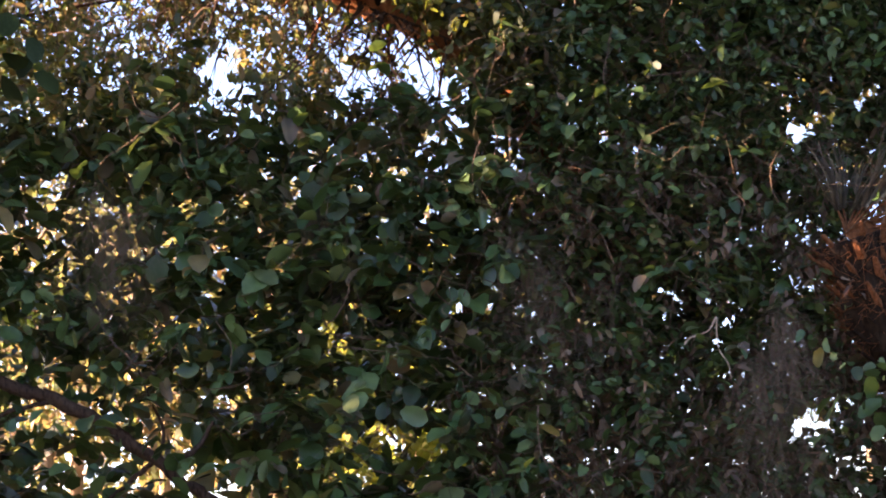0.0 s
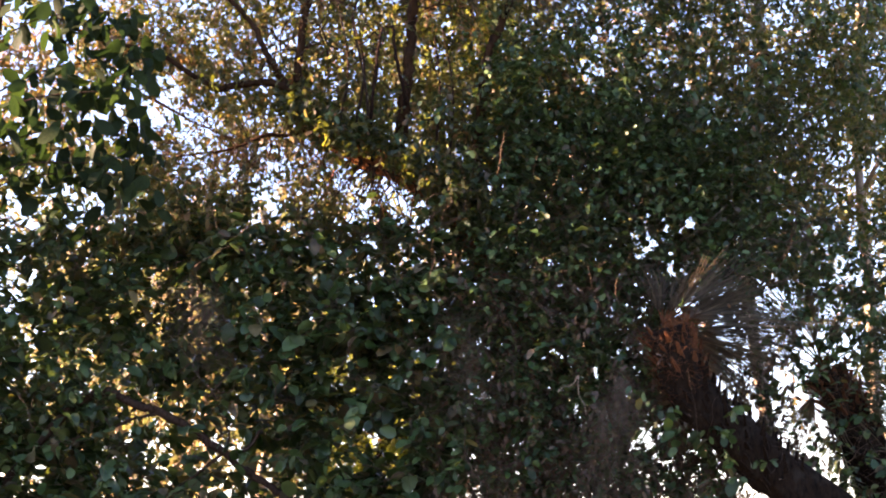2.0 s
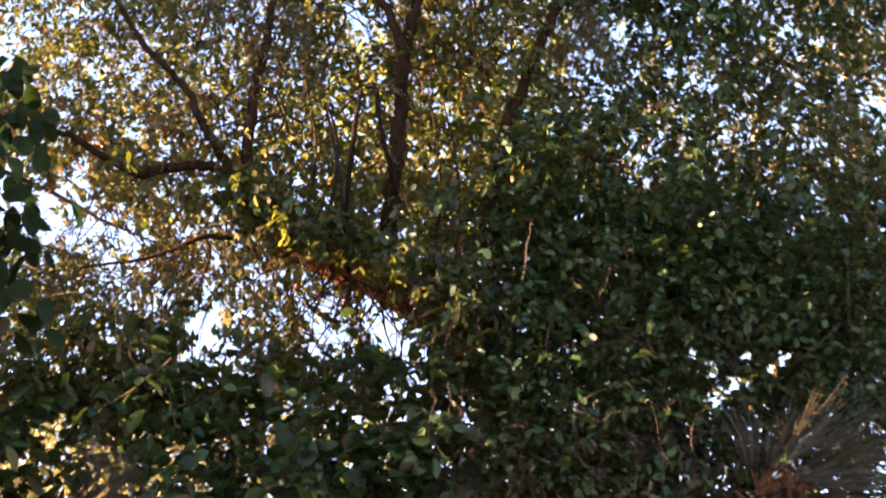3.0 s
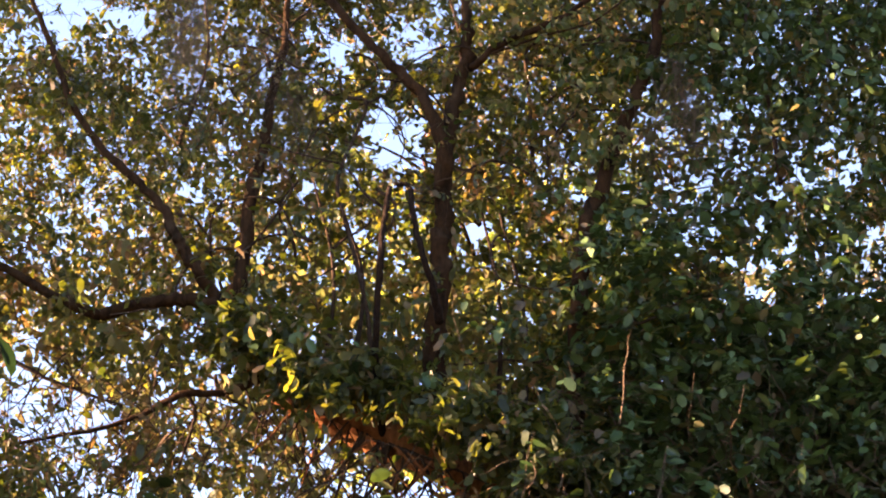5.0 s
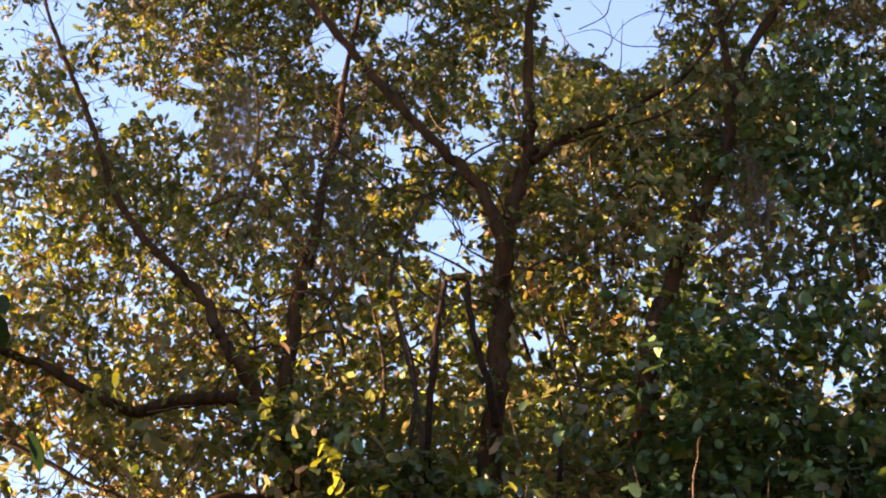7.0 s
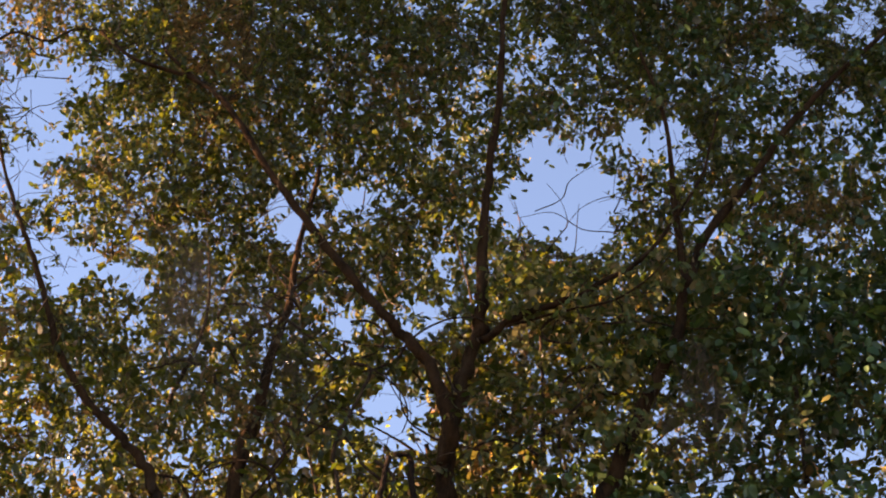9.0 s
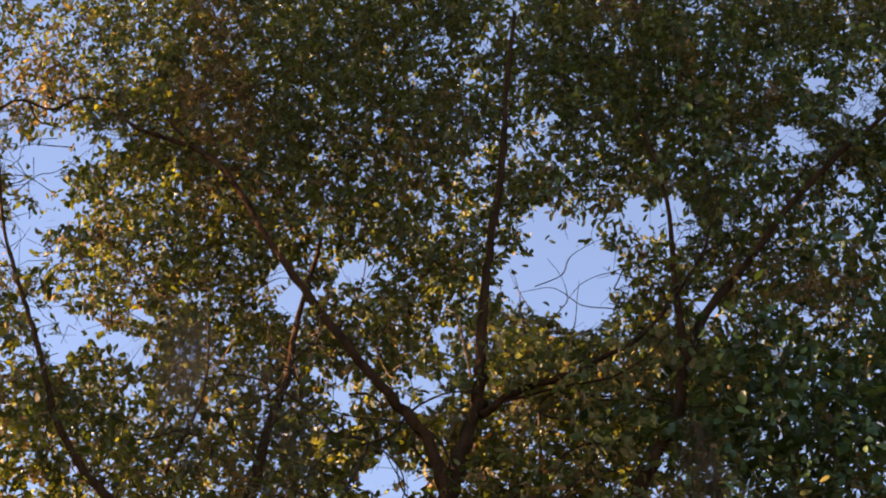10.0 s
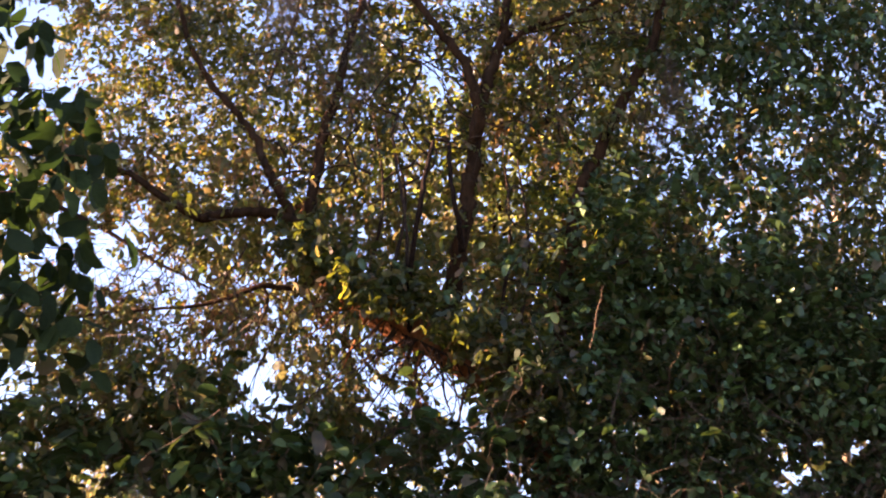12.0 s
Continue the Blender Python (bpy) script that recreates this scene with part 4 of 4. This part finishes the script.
    part("twigwork", twig_mass(s0[tw], s1[tw], 0.004, 0.04).mesh("twigwork", b), m_vinewood, root, "fine tangled stems", "stuff")

    # dead brown leaves caught in the tangle
    def dead(x, z):
        return step(x, -0.1, 0.4) * (1 - step(x, 2.0, 2.4)) * (1 - step(z, 4.0, 4.5)) * (0.3 + 0.7 * step(value_noise(x, z, 3.3, 52), 0.3, 0.6))
    c = on_face(4300, -0.3, 2.4, 2.2, 4.5, dead, 52, -0.4, 0.6)
    at, ax, up, sz, q0, q1 = sprays(c, 9, 0.2, 0.042, 0.5)
    at, ax, up, sz = trimmed(at, ax, up, sz, 13)
    part("dead_leaves", leaves_mesh("dead_leaves", at, ax, up, sz, small_blade(0.5, 0.4), b), m_dead, root, "shrivelled brown leaves", "stuff")
    part("twigwork", twig_mass(q0, q1, 0.002, 0.05).mesh("twigwork", b), m_vinewood, root, "fine brown twigs", "stuff")
    # creeper over the palm trunk
    t = rng.random(16)
    c = np.stack([np.interp(t, [0, 0.5, 1], [1.45, 1.72, 2.25]) + rng.normal(size=16) * 0.12, rng.uniform(4.65, 4.8, 16), np.interp(t, [0, 0.5, 1], [3.35, 2.95, 2.35]) + rng.normal(size=16) * 0.12], 1)
    c = site(c)
    at, ax, up, sz, q0, q1 = sprays(c, 8, 0.2, 0.075, 0.4)
    part("foliage", leaves_mesh("foliage", at, ax, up, sz, broad_blade(), b), m_vine, root, "creeper leaves on a palm trunk", "stuff")
    # hanging and tangled vine stems
    def tangle(x, z):
        return step(z, 2.0, 2.6) * (1 - step(z, 4.4, 5.6)) * (0.25 + 0.75 * step(x, -0.5, 0.3))
    c = on_face(3200, -2.5, 2.8, 2.0, 5.6, tangle, 34, -0.60, 0.2)
    m = Mass()
    r = np.random.default_rng(5)
    for p in c:
        d = Vector(r.normal(size=3) * np.array([0.7, 0.4, 0.9]))
        pts = [Vector(p)]
        for k in range(5):
            d += Vector(r.normal(size=3)) * 0.4
            pts.append(pts[-1] + d.normalized() * r.uniform(0.06, 0.15))
        v, f = tube_arrays(smooth_line(pts, 3), 0.0014 + 0.0042 * r.random() ** 3, 0.0010, 3)
        m.add(v, f[:-2])
    part("stem_tangle", m.mesh("stem_tangle", b), m_vinewood, root, "brown tangled vine stems", "stuff")
    # single broad leaves standing clear of the mass
    def front(x, z):
        return (1 - step(z, 4.3, 4.7)) * (1 - 0.6 * step(x, 0.2, 0.6))
    c = on_face(420, -2.4, 1.4, 2.5, 4.8, front, 36, -0.58, -0.30)[:150]
    blades = [mesh_from("leaf", v.tolist(), f, True) for v, f in (leaf_blade(0.3, 0.3, 0.31), leaf_blade(0.15, 0.2, 0.36), leaf_blade(0.5, 0.45, 0.27))]
    for me in blades:
        me.materials.append(m_vine_one)
    for i, p in enumerate(c):
        lf = part("leaf", blades[i % 3], None, root)
        s = r.uniform(0.045, 0.072) * float(breadth(p[2]))
        q = Euler((r.normal() * 0.4, r.normal() * 0.4, r.uniform(0, 6.28)))
        lf.matrix_local = Matrix.LocRotScale(Vector(p) - b, q, (s, s, s))


build_thicket()


# ---- dark bare branch low in the gap ----
def build_low_branch():
    root = empty("bare_branch", site((-3.2, 5.3, 0)), "dark bare forked branch of a low shrub against golden woods", "shrub")
    b = root.location
    limb("stem", [(-3.2, 5.3, -0.1), (-3.0, 5.3, 1.4), (-2.5, 5.25, 2.60), (-1.95, 5.2, 3.32), (-1.62, 5.2, 3.26), (-1.50, 5.2, 3.23), (-1.30, 5.2, 3.12), (-1.11, 5.2, 2.99), (-0.98, 5.2, 2.87), (-0.86, 5.2, 2.79), (-0.70, 5.2, 2.66), (-0.6, 5.2, 2.30)], 0.028, 0.020, m_twig, root, b, 9, 0.3)
    limb("branch", [(-1.11, 5.2, 2.99), (-1.18, 5.2, 2.93), (-1.26, 5.2, 2.86), (-1.4, 5.2, 2.76)], 0.012, 0.006, m_twig, root, b, 6)
    limb("branch", [(-1.08, 5.2, 2.98), (-1.0, 5.2, 3.00), (-0.95, 5.2, 3.05), (-0.91, 5.2, 3.13)], 0.015, 0.007, m_twig, root, b, 6)
    limb("branch", [(-1.8, 5.2, 3.12), (-1.66, 5.2, 3.19), (-1.52, 5.2, 3.22)], 0.008, 0.010, m_twig, root, b, 6)
    limb("branch", [(-1.10, 5.2, 3.00), (-1.09, 5.2, 3.10), (-1.14, 5.2, 3.21), (-1.20, 5.2, 3.34)], 0.008, 0.004, m_twig, root, b, 5)
    c = np.random.default_rng(3).normal(size=(36, 3)) * np.array([0.45, 0.1, 0.28]) + np.array([-1.75, 5.15, 3.40])
    c = site(c)
    at, ax, up, sz, _, _ = sprays(c, 7, 0.18, 0.07)
    part("foliage", leaves_mesh("foliage", at, ax, up, sz, leaf_blade(), b), m_vine, root, "", "stuff")


build_low_branch()


# ---- palm with a skirt of dead fronds ----
def frond_mesh(name, length, blades, wide, seed, droop):
    """A fan frond along +y: narrow folded blades fanning from the end of a stalk; the blades' mesh and the stalk's."""
    r = np.random.default_rng(seed)
    m = Mass()
    stalk = [Vector((0, length * 0.22 * k / 5, -droop * 0.25 * (k / 5) ** 2 * length)) for k in range(6)]
    v, f = tube_arrays(stalk, 0.012, 0.007, 5)
    stem = mesh_from("stalk", v, f, True)
    hub = stalk[-1]
    for k in range(blades):
        a = (k / (blades - 1) * 2 - 1) * wide
        L = length * r.uniform(0.35, 0.8) * (1 - 0.25 * abs(a) / wide)
        d = Vector((math.sin(a), math.cos(a), 0))
        side = Vector((math.cos(a), -math.sin(a), 0))
        pts, w = [], 0.009
        for s in range(5):
            t = s / 4
            c = hub + d * L * t + Vector((0, 0, -droop * L * t * t + 0.02 * math.sin(7 * a + 5 * t)))
            ww = w * (0.35 + 1.2 * t) * (1 - t) + 0.0015
            pts += [c - side * ww, c + Vector((0, 0, -ww * 0.8)), c + side * ww]
        fs = []
        for s in range(4):
            i = s * 3
            fs += [(i, i + 1, i + 4, i + 3), (i + 1, i + 2, i + 5, i + 4)]
        m.add(pts, fs)
    return m.mesh(name), stem


def build_palm(path, r0, seed, dead, green, name_label, lean_out):
    path, wide = [site(p) for p in path], 1.45
    r0 *= wide
    root_at, mid, crown_at = path[0], path[-2], path[-1]
    root = empty("palm_tree", root_at, name_label, "palm")
    b = Vector(root_at)
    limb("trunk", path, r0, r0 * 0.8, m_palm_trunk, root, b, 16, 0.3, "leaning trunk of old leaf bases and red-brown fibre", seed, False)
    top, ax = Vector(crown_at), (Vector(crown_at) - Vector(mid)).normalized()
    r = np.random.default_rng(seed)
    u = ax.cross(Vector((0, 1, 0))).normalized()
    w = ax.cross(u)
    # old leaf bases round the head and down the trunk
    for k in range(130):
        a, h = k * 2.4, k / 130
        rad = r0 * (0.9 - 0.16 * h)
        down = 1.7 * (1 - h)
        c = (top - ax * down if down < (top - Vector(mid)).length else Vector(mid) + (Vector(path[-3]) - Vector(mid)).normalized() * (down - (top - Vector(mid)).length)) + (u * math.cos(a) + w * math.sin(a)) * rad
        out = (u * math.cos(a) + w * math.sin(a)) * 0.6 + ax
        bm = bmesh.new()
        L, wd = r.uniform(0.08, 0.17), r.uniform(0.014, 0.03)
        vs = [bm.verts.new(q) for q in ((-wd, 0, -0.012), (wd, 0, -0.012), (wd, 0, 0.012), (-wd, 0, 0.012), (-wd * 0.45, L, -0.006), (wd * 0.45, L, -0.008), (wd * 0.3, L * 1.05, 0.008), (-wd * 0.35, L * 0.97, 0.008))]
        for q in ((0, 1, 2, 3), (4, 7, 6, 5), (0, 4, 5, 1), (1, 5, 6, 2), (2, 6, 7, 3), (3, 7, 4, 0)):
            bm.faces.new([vs[i] for i in q])
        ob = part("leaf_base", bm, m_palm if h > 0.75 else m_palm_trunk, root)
        ob.matrix_local = Matrix.Translation(c - b) @ out.to_track_quat("Y", "Z").to_matrix().to_4x4()
    # fibre threads
    m = Mass()
    for k in range(420):
        a = r.uniform(0, 6.28)
        c = top - ax * r.uniform(-0.05, 0.6) + (u * math.cos(a) + w * math.sin(a)) * r0 * 0.78
        d = Vector(r.normal(size=3)) + (u * math.cos(a) + w * math.sin(a))
        p2 = c + d.normalized() * r.uniform(0.05, 0.16)
        p3 = p2 + Vector(r.normal(size=3)) * 0.06
        v, f = tube_arrays([c, p2, p3], 0.0025, 0.001, 3)
        m.add(v, f[:-2])
    part("fibre", m.mesh("fibre", b), m_palm, root, "loose curly fibres", "stuff")
    for i, (az, el, L) in enumerate(dead + green):
        is_dead = i < len(dead)
        me, stem = frond_mesh("frond", L * wide, 15 if is_dead else 22, 0.42 if is_dead else 1.1, seed * 50 + i, 0.12 if is_dead else 0.3)
        ob = part("frond", me, m_frond if is_dead else m_green_frond, root, "dry grey-brown fan frond" if is_dead else "green fan frond")
        part("stalk", stem, m_palm if is_dead else m_green_frond, ob)
        d = Vector((math.cos(radians(az)) * math.cos(radians(el)), lean_out * math.sin(radians(i * 67)) , math.sin(radians(az)) * math.cos(radians(el)) )).normalized()
        q = d.to_track_quat("Y", "Z").to_matrix().to_4x4() @ pose(0, 0, 0, 0, r.uniform(-70, 70), 0)
        ob.matrix_local = Matrix.Translation(top - b + ax * 0.05 + Vector((0, 0.05, 0))) @ q
    return root


# azimuth in the upright plane, lean, length of each frond
build_palm([(4.2, 5.4, -0.1), (3.2, 5.2, 1.5), (2.39, 5.02, 2.55), (1.92, 4.98, 2.95), (1.60, 4.96, 3.32), (1.50, 4.94, 3.74)], 0.165, 2,
           [(100, 5, 0.45), (86, 0, 0.50), (74, 5, 0.50), (62, 0, 0.55), (52, 8, 0.7), (42, 0, 1.0), (33, 6, 1.05), (24, 0, 1.1), (16, 5, 1.1), (8, 0, 1.1), (0, 5, 1.05), (-8, 0, 1.0), (-18, 5, 1.0), (-28, 0, 0.95), (-38, 5, 0.9), (-50, 5, 0.8), (18, 0, 0.75), (28, 10, 0.95), (3, 10, 1.0), (-14, 8, 0.9)],
           [], "leaning palm with red-brown leaf bases and a skirt of dry fronds", 0.2)
build_palm([(3.9, 5.9, -0.1), (3.2, 5.7, 1.7), (2.86, 5.6, 2.66), (2.66, 5.55, 3.05), (2.52, 5.5, 3.50)], 0.15, 3,
           [(100, 0, 0.7), (70, 5, 0.8), (130, 0, 0.8), (-60, 0, 0.9), (-90, 5, 0.9), (-40, 4, 0.9), (150, 3, 0.7), (-110, 5, 0.8), (-20, 5, 0.8)], [(20, 10, 1.0), (45, 10, 1.1), (0, 10, 1.0), (112, 5, 1.5), (103, 3, 1.55), (120, 6, 1.45)], "second leaning palm with fibrous brown trunk and dry fronds", 0.25)


# ---- hanging moss ----
def build_moss(x, y, z, length, wide, strands, seed):
    r = np.random.default_rng(seed)
    length, wide = length * float(breadth(z)), wide * float(breadth(z))
    root = empty("hanging_moss", site((x, y, z)), "grey-brown beard of hanging moss on a branch", "moss", "hanging moss")
    for _ in range(3):
        m = Mass()
        off = Vector((r.normal() * wide, r.normal() * wide * 0.5, r.uniform(-0.25, 0.1) * length))
        for _ in range(strands // 2):
            p = off + Vector((r.normal() * wide * 0.6, r.normal() * wide * 0.4, r.uniform(-0.2, 0.05) * length))
            n = 12
            L = length * r.uniform(0.5, 1.6)
            pts, d = [p], Vector((r.normal() * 0.5, r.normal() * 0.5, -1))
            for k in range(n):
                d = d + Vector(r.normal(size=3)) * 0.45
                d.z = min(d.z, -0.3) - 0.45
                pts.append(pts[-1] + d.normalized() * L / n + Vector((off.x - p.x, off.y - p.y, 0)) * 0.05)
                d = d.normalized()
            v, f = tube_arrays(pts, 0.0008, 0.0005, 3)
            m.add(v, f[:-2])
        part("tuft", m.mesh("tuft"), m_moss, root)


for k, (x, y, z, L, w, n) in enumerate(((1.13, 4.95, 3.42, 0.62, 0.045, 150), (0.45, 5.15, 3.05, 0.5, 0.09, 45), (0.30, 5.1, 3.85, 0.45, 0.09, 80), (-1.38, 5.05, 4.1, 0.45, 0.06, 130), (0.48, 5.1, 3.7, 0.5, 0.07, 54),
                                       (-1.23, 5.25, 7.65, 0.7, 0.09, 84), (-0.95, 5.25, 7.55, 0.5, 0.10, 54), (1.22, 5.2, 7.1, 0.6, 0.04, 110), (-1.38, 5.25, 7.9, 0.6, 0.04, 90), (-0.75, 5.3, 7.2, 0.5, 0.08, 70), (0.38, 5.35, 7.5, 0.3, 0.03, 60), (-0.5, 5.2, 4.2, 0.4, 0.08, 90))):
    build_moss(x, y, z, L, w, n, 60 + k)

# ---- pale curled twig ----
curl = empty("dead_tendril", site((0.92, 4.9, 3.36)), "pale dry curled tendril hanging in the vines", "twig")
limb("stem", [(0.81, 4.9, 3.33), (0.83, 4.9, 3.355), (0.90, 4.9, 3.38), (0.935, 4.9, 3.43), (0.93, 4.9, 3.38), (0.93, 4.9, 3.31), (0.955, 4.9, 3.26), (0.96, 4.9, 3.20)], 0.0034, 0.0022, m_pale, curl, curl.location, 6, 0.1)


# ---- leafy sapling close to the path ----
def build_sapling():
    root = empty("sapling", (-4.1, 8.7, 0), "young tree with broad leaves on drooping twigs, shade darkening their colour", "tree")
    b = root.location
    limb("trunk", [(-4.1, 8.7, -0.1), (-4.0, 8.75, 2.6), (-3.7, 8.8, 5.0), (-3.5, 8.85, 6.9)], 0.08, 0.025, m_bark, root, b, 9, planned=False)
    r = np.random.default_rng(12)
    twigs = [((-3.65, 8.8, 5.6), (-2.25, 8.8, 5.95)), ((-3.7, 8.8, 5.1), (-2.2, 8.8, 5.35)), ((-3.75, 8.8, 4.75), (-2.2, 8.8, 4.9)), ((-3.6, 8.8, 6.1), (-2.45, 8.8, 6.35)), ((-3.55, 8.8, 6.5), (-2.7, 8.8, 6.8)),
             ((-3.7, 8.6, 5.3), (-2.45, 8.5, 5.6)), ((-3.75, 8.6, 4.8), (-2.4, 8.5, 4.95))]
    blades = [mesh_from("leaf", v.tolist(), f, True) for v, f in (leaf_blade(0.2, 0.2, 0.27), leaf_blade(0.1, 0.3, 0.31))]
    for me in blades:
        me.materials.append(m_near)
    rest = []
    for a, c in twigs:
        a, c = Vector(a), Vector(c)
        line = smooth_line([a, a.lerp(c, 0.35) + Vector((0, 0, 0.12)), a.lerp(c, 0.7) + Vector((0, 0, 0.08)), c], 8)
        v, f = tube_arrays(line, 0.009, 0.003, 5)
        part("twig", mesh_from("twig", [q - b for q in v], f, True), m_twig, root)
        for k in range(58):
            t = 1 - r.random() ** 1.3 * 0.85
            p = line[int(t * (len(line) - 1))] + Vector((r.normal() * 0.11, r.normal() * 0.14, r.normal() * 0.14))
            d = Vector((r.normal() * 0.8, r.normal() * 0.6, -0.8))
            s = r.uniform(0.15, 0.23)
            if k < 24:
                lf = part("leaf", blades[k % 2], None, root)
                q = d.to_track_quat("Y", "Z").to_matrix().to_4x4() @ pose(0, 0, 0, 0, r.uniform(-80, 80), 0)
                lf.matrix_local = Matrix.Translation(p - b) @ q @ Matrix.Diagonal((s, s, s, 1))
            else:
                rest.append((p, d, r.normal(size=3), s))
    at, ax, up = (np.array([q[i] for q in rest]) for i in range(3))
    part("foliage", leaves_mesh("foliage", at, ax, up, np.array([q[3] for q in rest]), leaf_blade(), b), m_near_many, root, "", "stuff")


build_sapling()


# ---- woods behind ----
def build_back_tree(x, y, h, r0, seed, crown_from, spread, mat_leaf, mat_bark, label, leaves=520, coarse=1.0):
    root = empty("woodland_tree", (x, y, 0), label, "tree", "woods behind")
    r = np.random.default_rng(seed)
    b = Vector((x, y, 0))
    pts = [Vector((0.25 * r.normal() * k / 4, 0.25 * r.normal() * k / 4, h * k / 4 - 0.2 * (k == 0))) for k in range(5)]
    v, f = tube_arrays(smooth_line(pts), r0, r0 * 0.25, 10, 0.2, seed)
    part("trunk", mesh_from("trunk", v, f, True), mat_bark, root)
    cent = []
    for k in range(11):
        z = h * (crown_from + (1 - crown_from) * (k + 0.5) / 11)
        a = k * 2.4 + r.uniform(0, 1)
        L = spread * r.uniform(0.5, 1.0) * (1.1 - 0.5 * k / 11)
        p0 = Vector((0, 0, z - 0.3))
        p2 = Vector((math.cos(a) * L, math.sin(a) * L, z + L * 0.35))
        p1 = p0.lerp(p2, 0.5) + Vector((0, 0, 0.12 * L))
        v, f = tube_arrays(smooth_line([p0, p1, p2], 4), r0 * 0.28, r0 * 0.06, 6, 0.2, seed + k)
        part("limb", mesh_from("limb", v, f, True), mat_bark, root)
        for _ in range(leaves // 11):
            t = r.uniform(0.25, 1.1)
            cent.append(np.array(p0.lerp(p2, t)) + r.normal(size=3) * np.array([0.55, 0.55, 0.45]) * spread * 0.32)
    at, ax, up, sz, _, _ = sprays(np.array(cent), 11, 0.26 * coarse, 0.066 * coarse, 0.3)
    at, ax, up, sz = trimmed(at + np.array(b), ax, up, sz, seed)
    at = at - np.array(b)
    part("crown", leaves_mesh("crown", at, ax, up, sz, small_blade()), mat_leaf, root, "sunlit leafy crown", "stuff")


for k, (x, y, h, r0, cf, sp) in enumerate(((-3.2, 16.4, 5.3, 0.12, 0.25, 1.6), (-1.7, 17.1, 5.8, 0.14, 0.25, 2.2), (-0.9, 15.6, 5.3, 0.14, 0.25, 2), (-4.5, 19.4, 6.5, 0.18, 0.2, 2.6), (-1.9, 20.1, 6.7, 0.17, 0.5, 1.6), (-3.2, 20.9, 7, 0.16, 0.5, 1.6),
                                         (0.5, 17.1, 5.8, 0.18, 0.2, 2.6), (1.2, 18.6, 6, 0.18, 0.2, 2.2), (8.6, 17.1, 5.7, 0.22, 0.3, 2), (7.3, 18.6, 6.7, 0.2, 0.3, 2.4), (-6.7, 20.1, 5.9, 0.2, 0.2, 3), (7.6, 20.9, 8, 0.2, 0.3, 3))):
    build_back_tree(x, y, h, r0, 80 + k, cf, sp, m_gold, m_pale, "tall thin tree with pale trunk and golden sunlit leaves", 480)
for k, (x, y, h) in enumerate(((-2.5, 14.9, 5.1), (-3.5, 15.6, 5.3), (-3, 17.9, 6), (-1.5, 14.5, 5), (-4, 17.1, 5.8))):
    build_back_tree(x, y, h, 0.075, 170 + k, 0.6, 1.2, m_gold, m_pale, "slender pale-trunked tree with golden sunlit leaves", 230)
for k, (x, y, h, sp) in enumerate(((2.1, 13.8, 7.8, 1.7), (3.2, 14.3, 8.1, 1.8))):
    build_back_tree(x, y, h, 0.09, 190 + k, 0.60, sp, m_gold, m_pale, "slender pale-trunked tree with golden sunlit leaves", 600)
build_back_tree(3.7, 12.2, 9.2, 0.10, 99, 0.52, 1.9, m_gold, m_pale, "pale-barked tree with golden sunlit leaves", 1100)
build_back_tree(4.9, 13.2, 8.6, 0.10, 98, 0.6, 1.9, m_gold, m_pale, "pale-barked tree with golden sunlit leaves", 900)
m_lime = leaf_material("lime_leaf", [(0, (0.07, 0.11, 0.02)), (1, (0.13, 0.15, 0.03))], [(0, (0.32, 0.42, 0.06)), (1, (0.52, 0.48, 0.10))], 0.5)
build_back_tree(-0.35, 12.2, 4.1, 0.05, 150, 0.45, 0.9, m_lime, m_twig, "slender understorey tree with bright yellow-green sunlit leaves", 330)
build_back_tree(-7.4, 10.2, 13.2, 0.20, 160, 0.62, 2.3, m_oak, m_bark, "unseen tall oak, its high dense crown added to shade the main oak", 1500, 1.5)
build_back_tree(-7.6, 9.2, 5.4, 0.09, 161, 0.15, 1.7, m_oak, m_bark, "unseen young oak, its low dense crown added to shade the thicket", 800, 1.5)
for k, (x, y, h, sp, n) in enumerate(((0.25, 12.4, 8.2, 1.6, 620), (0.95, 12.9, 8.2, 1.4, 520))):
    build_back_tree(x, y, h, 0.06, 180 + k, 0.72, sp, m_lime, m_bark, "slender young tree added for a yellow-green sunlit glow inside the oak", n)
# tall trees added on the far side as blockers, to break light into patches
for k, (x, y, h) in enumerate(((6.4, 14.9, 10.6), (8.2, 17.1, 11.4))):
    build_back_tree(x, y, h, 0.25, 140 + k, 0.55, 3.4, m_oak, m_bark, "tall woodland tree with a high leafy crown, added to break up the light", 620)
# tall unseen woods added to the sides and behind the path, cutting skylight
for k in range(9):
    a = radians(188 + k * 21)
    build_back_tree(18 * math.cos(a), -1 + 17 * math.sin(a), 8.5 + k % 3, 0.22, 120 + k, 0.12, 4.0, m_oak, m_bark, "unseen tall woodland tree with a broad dark-green crown, added to cut skylight", 420, 2.0)
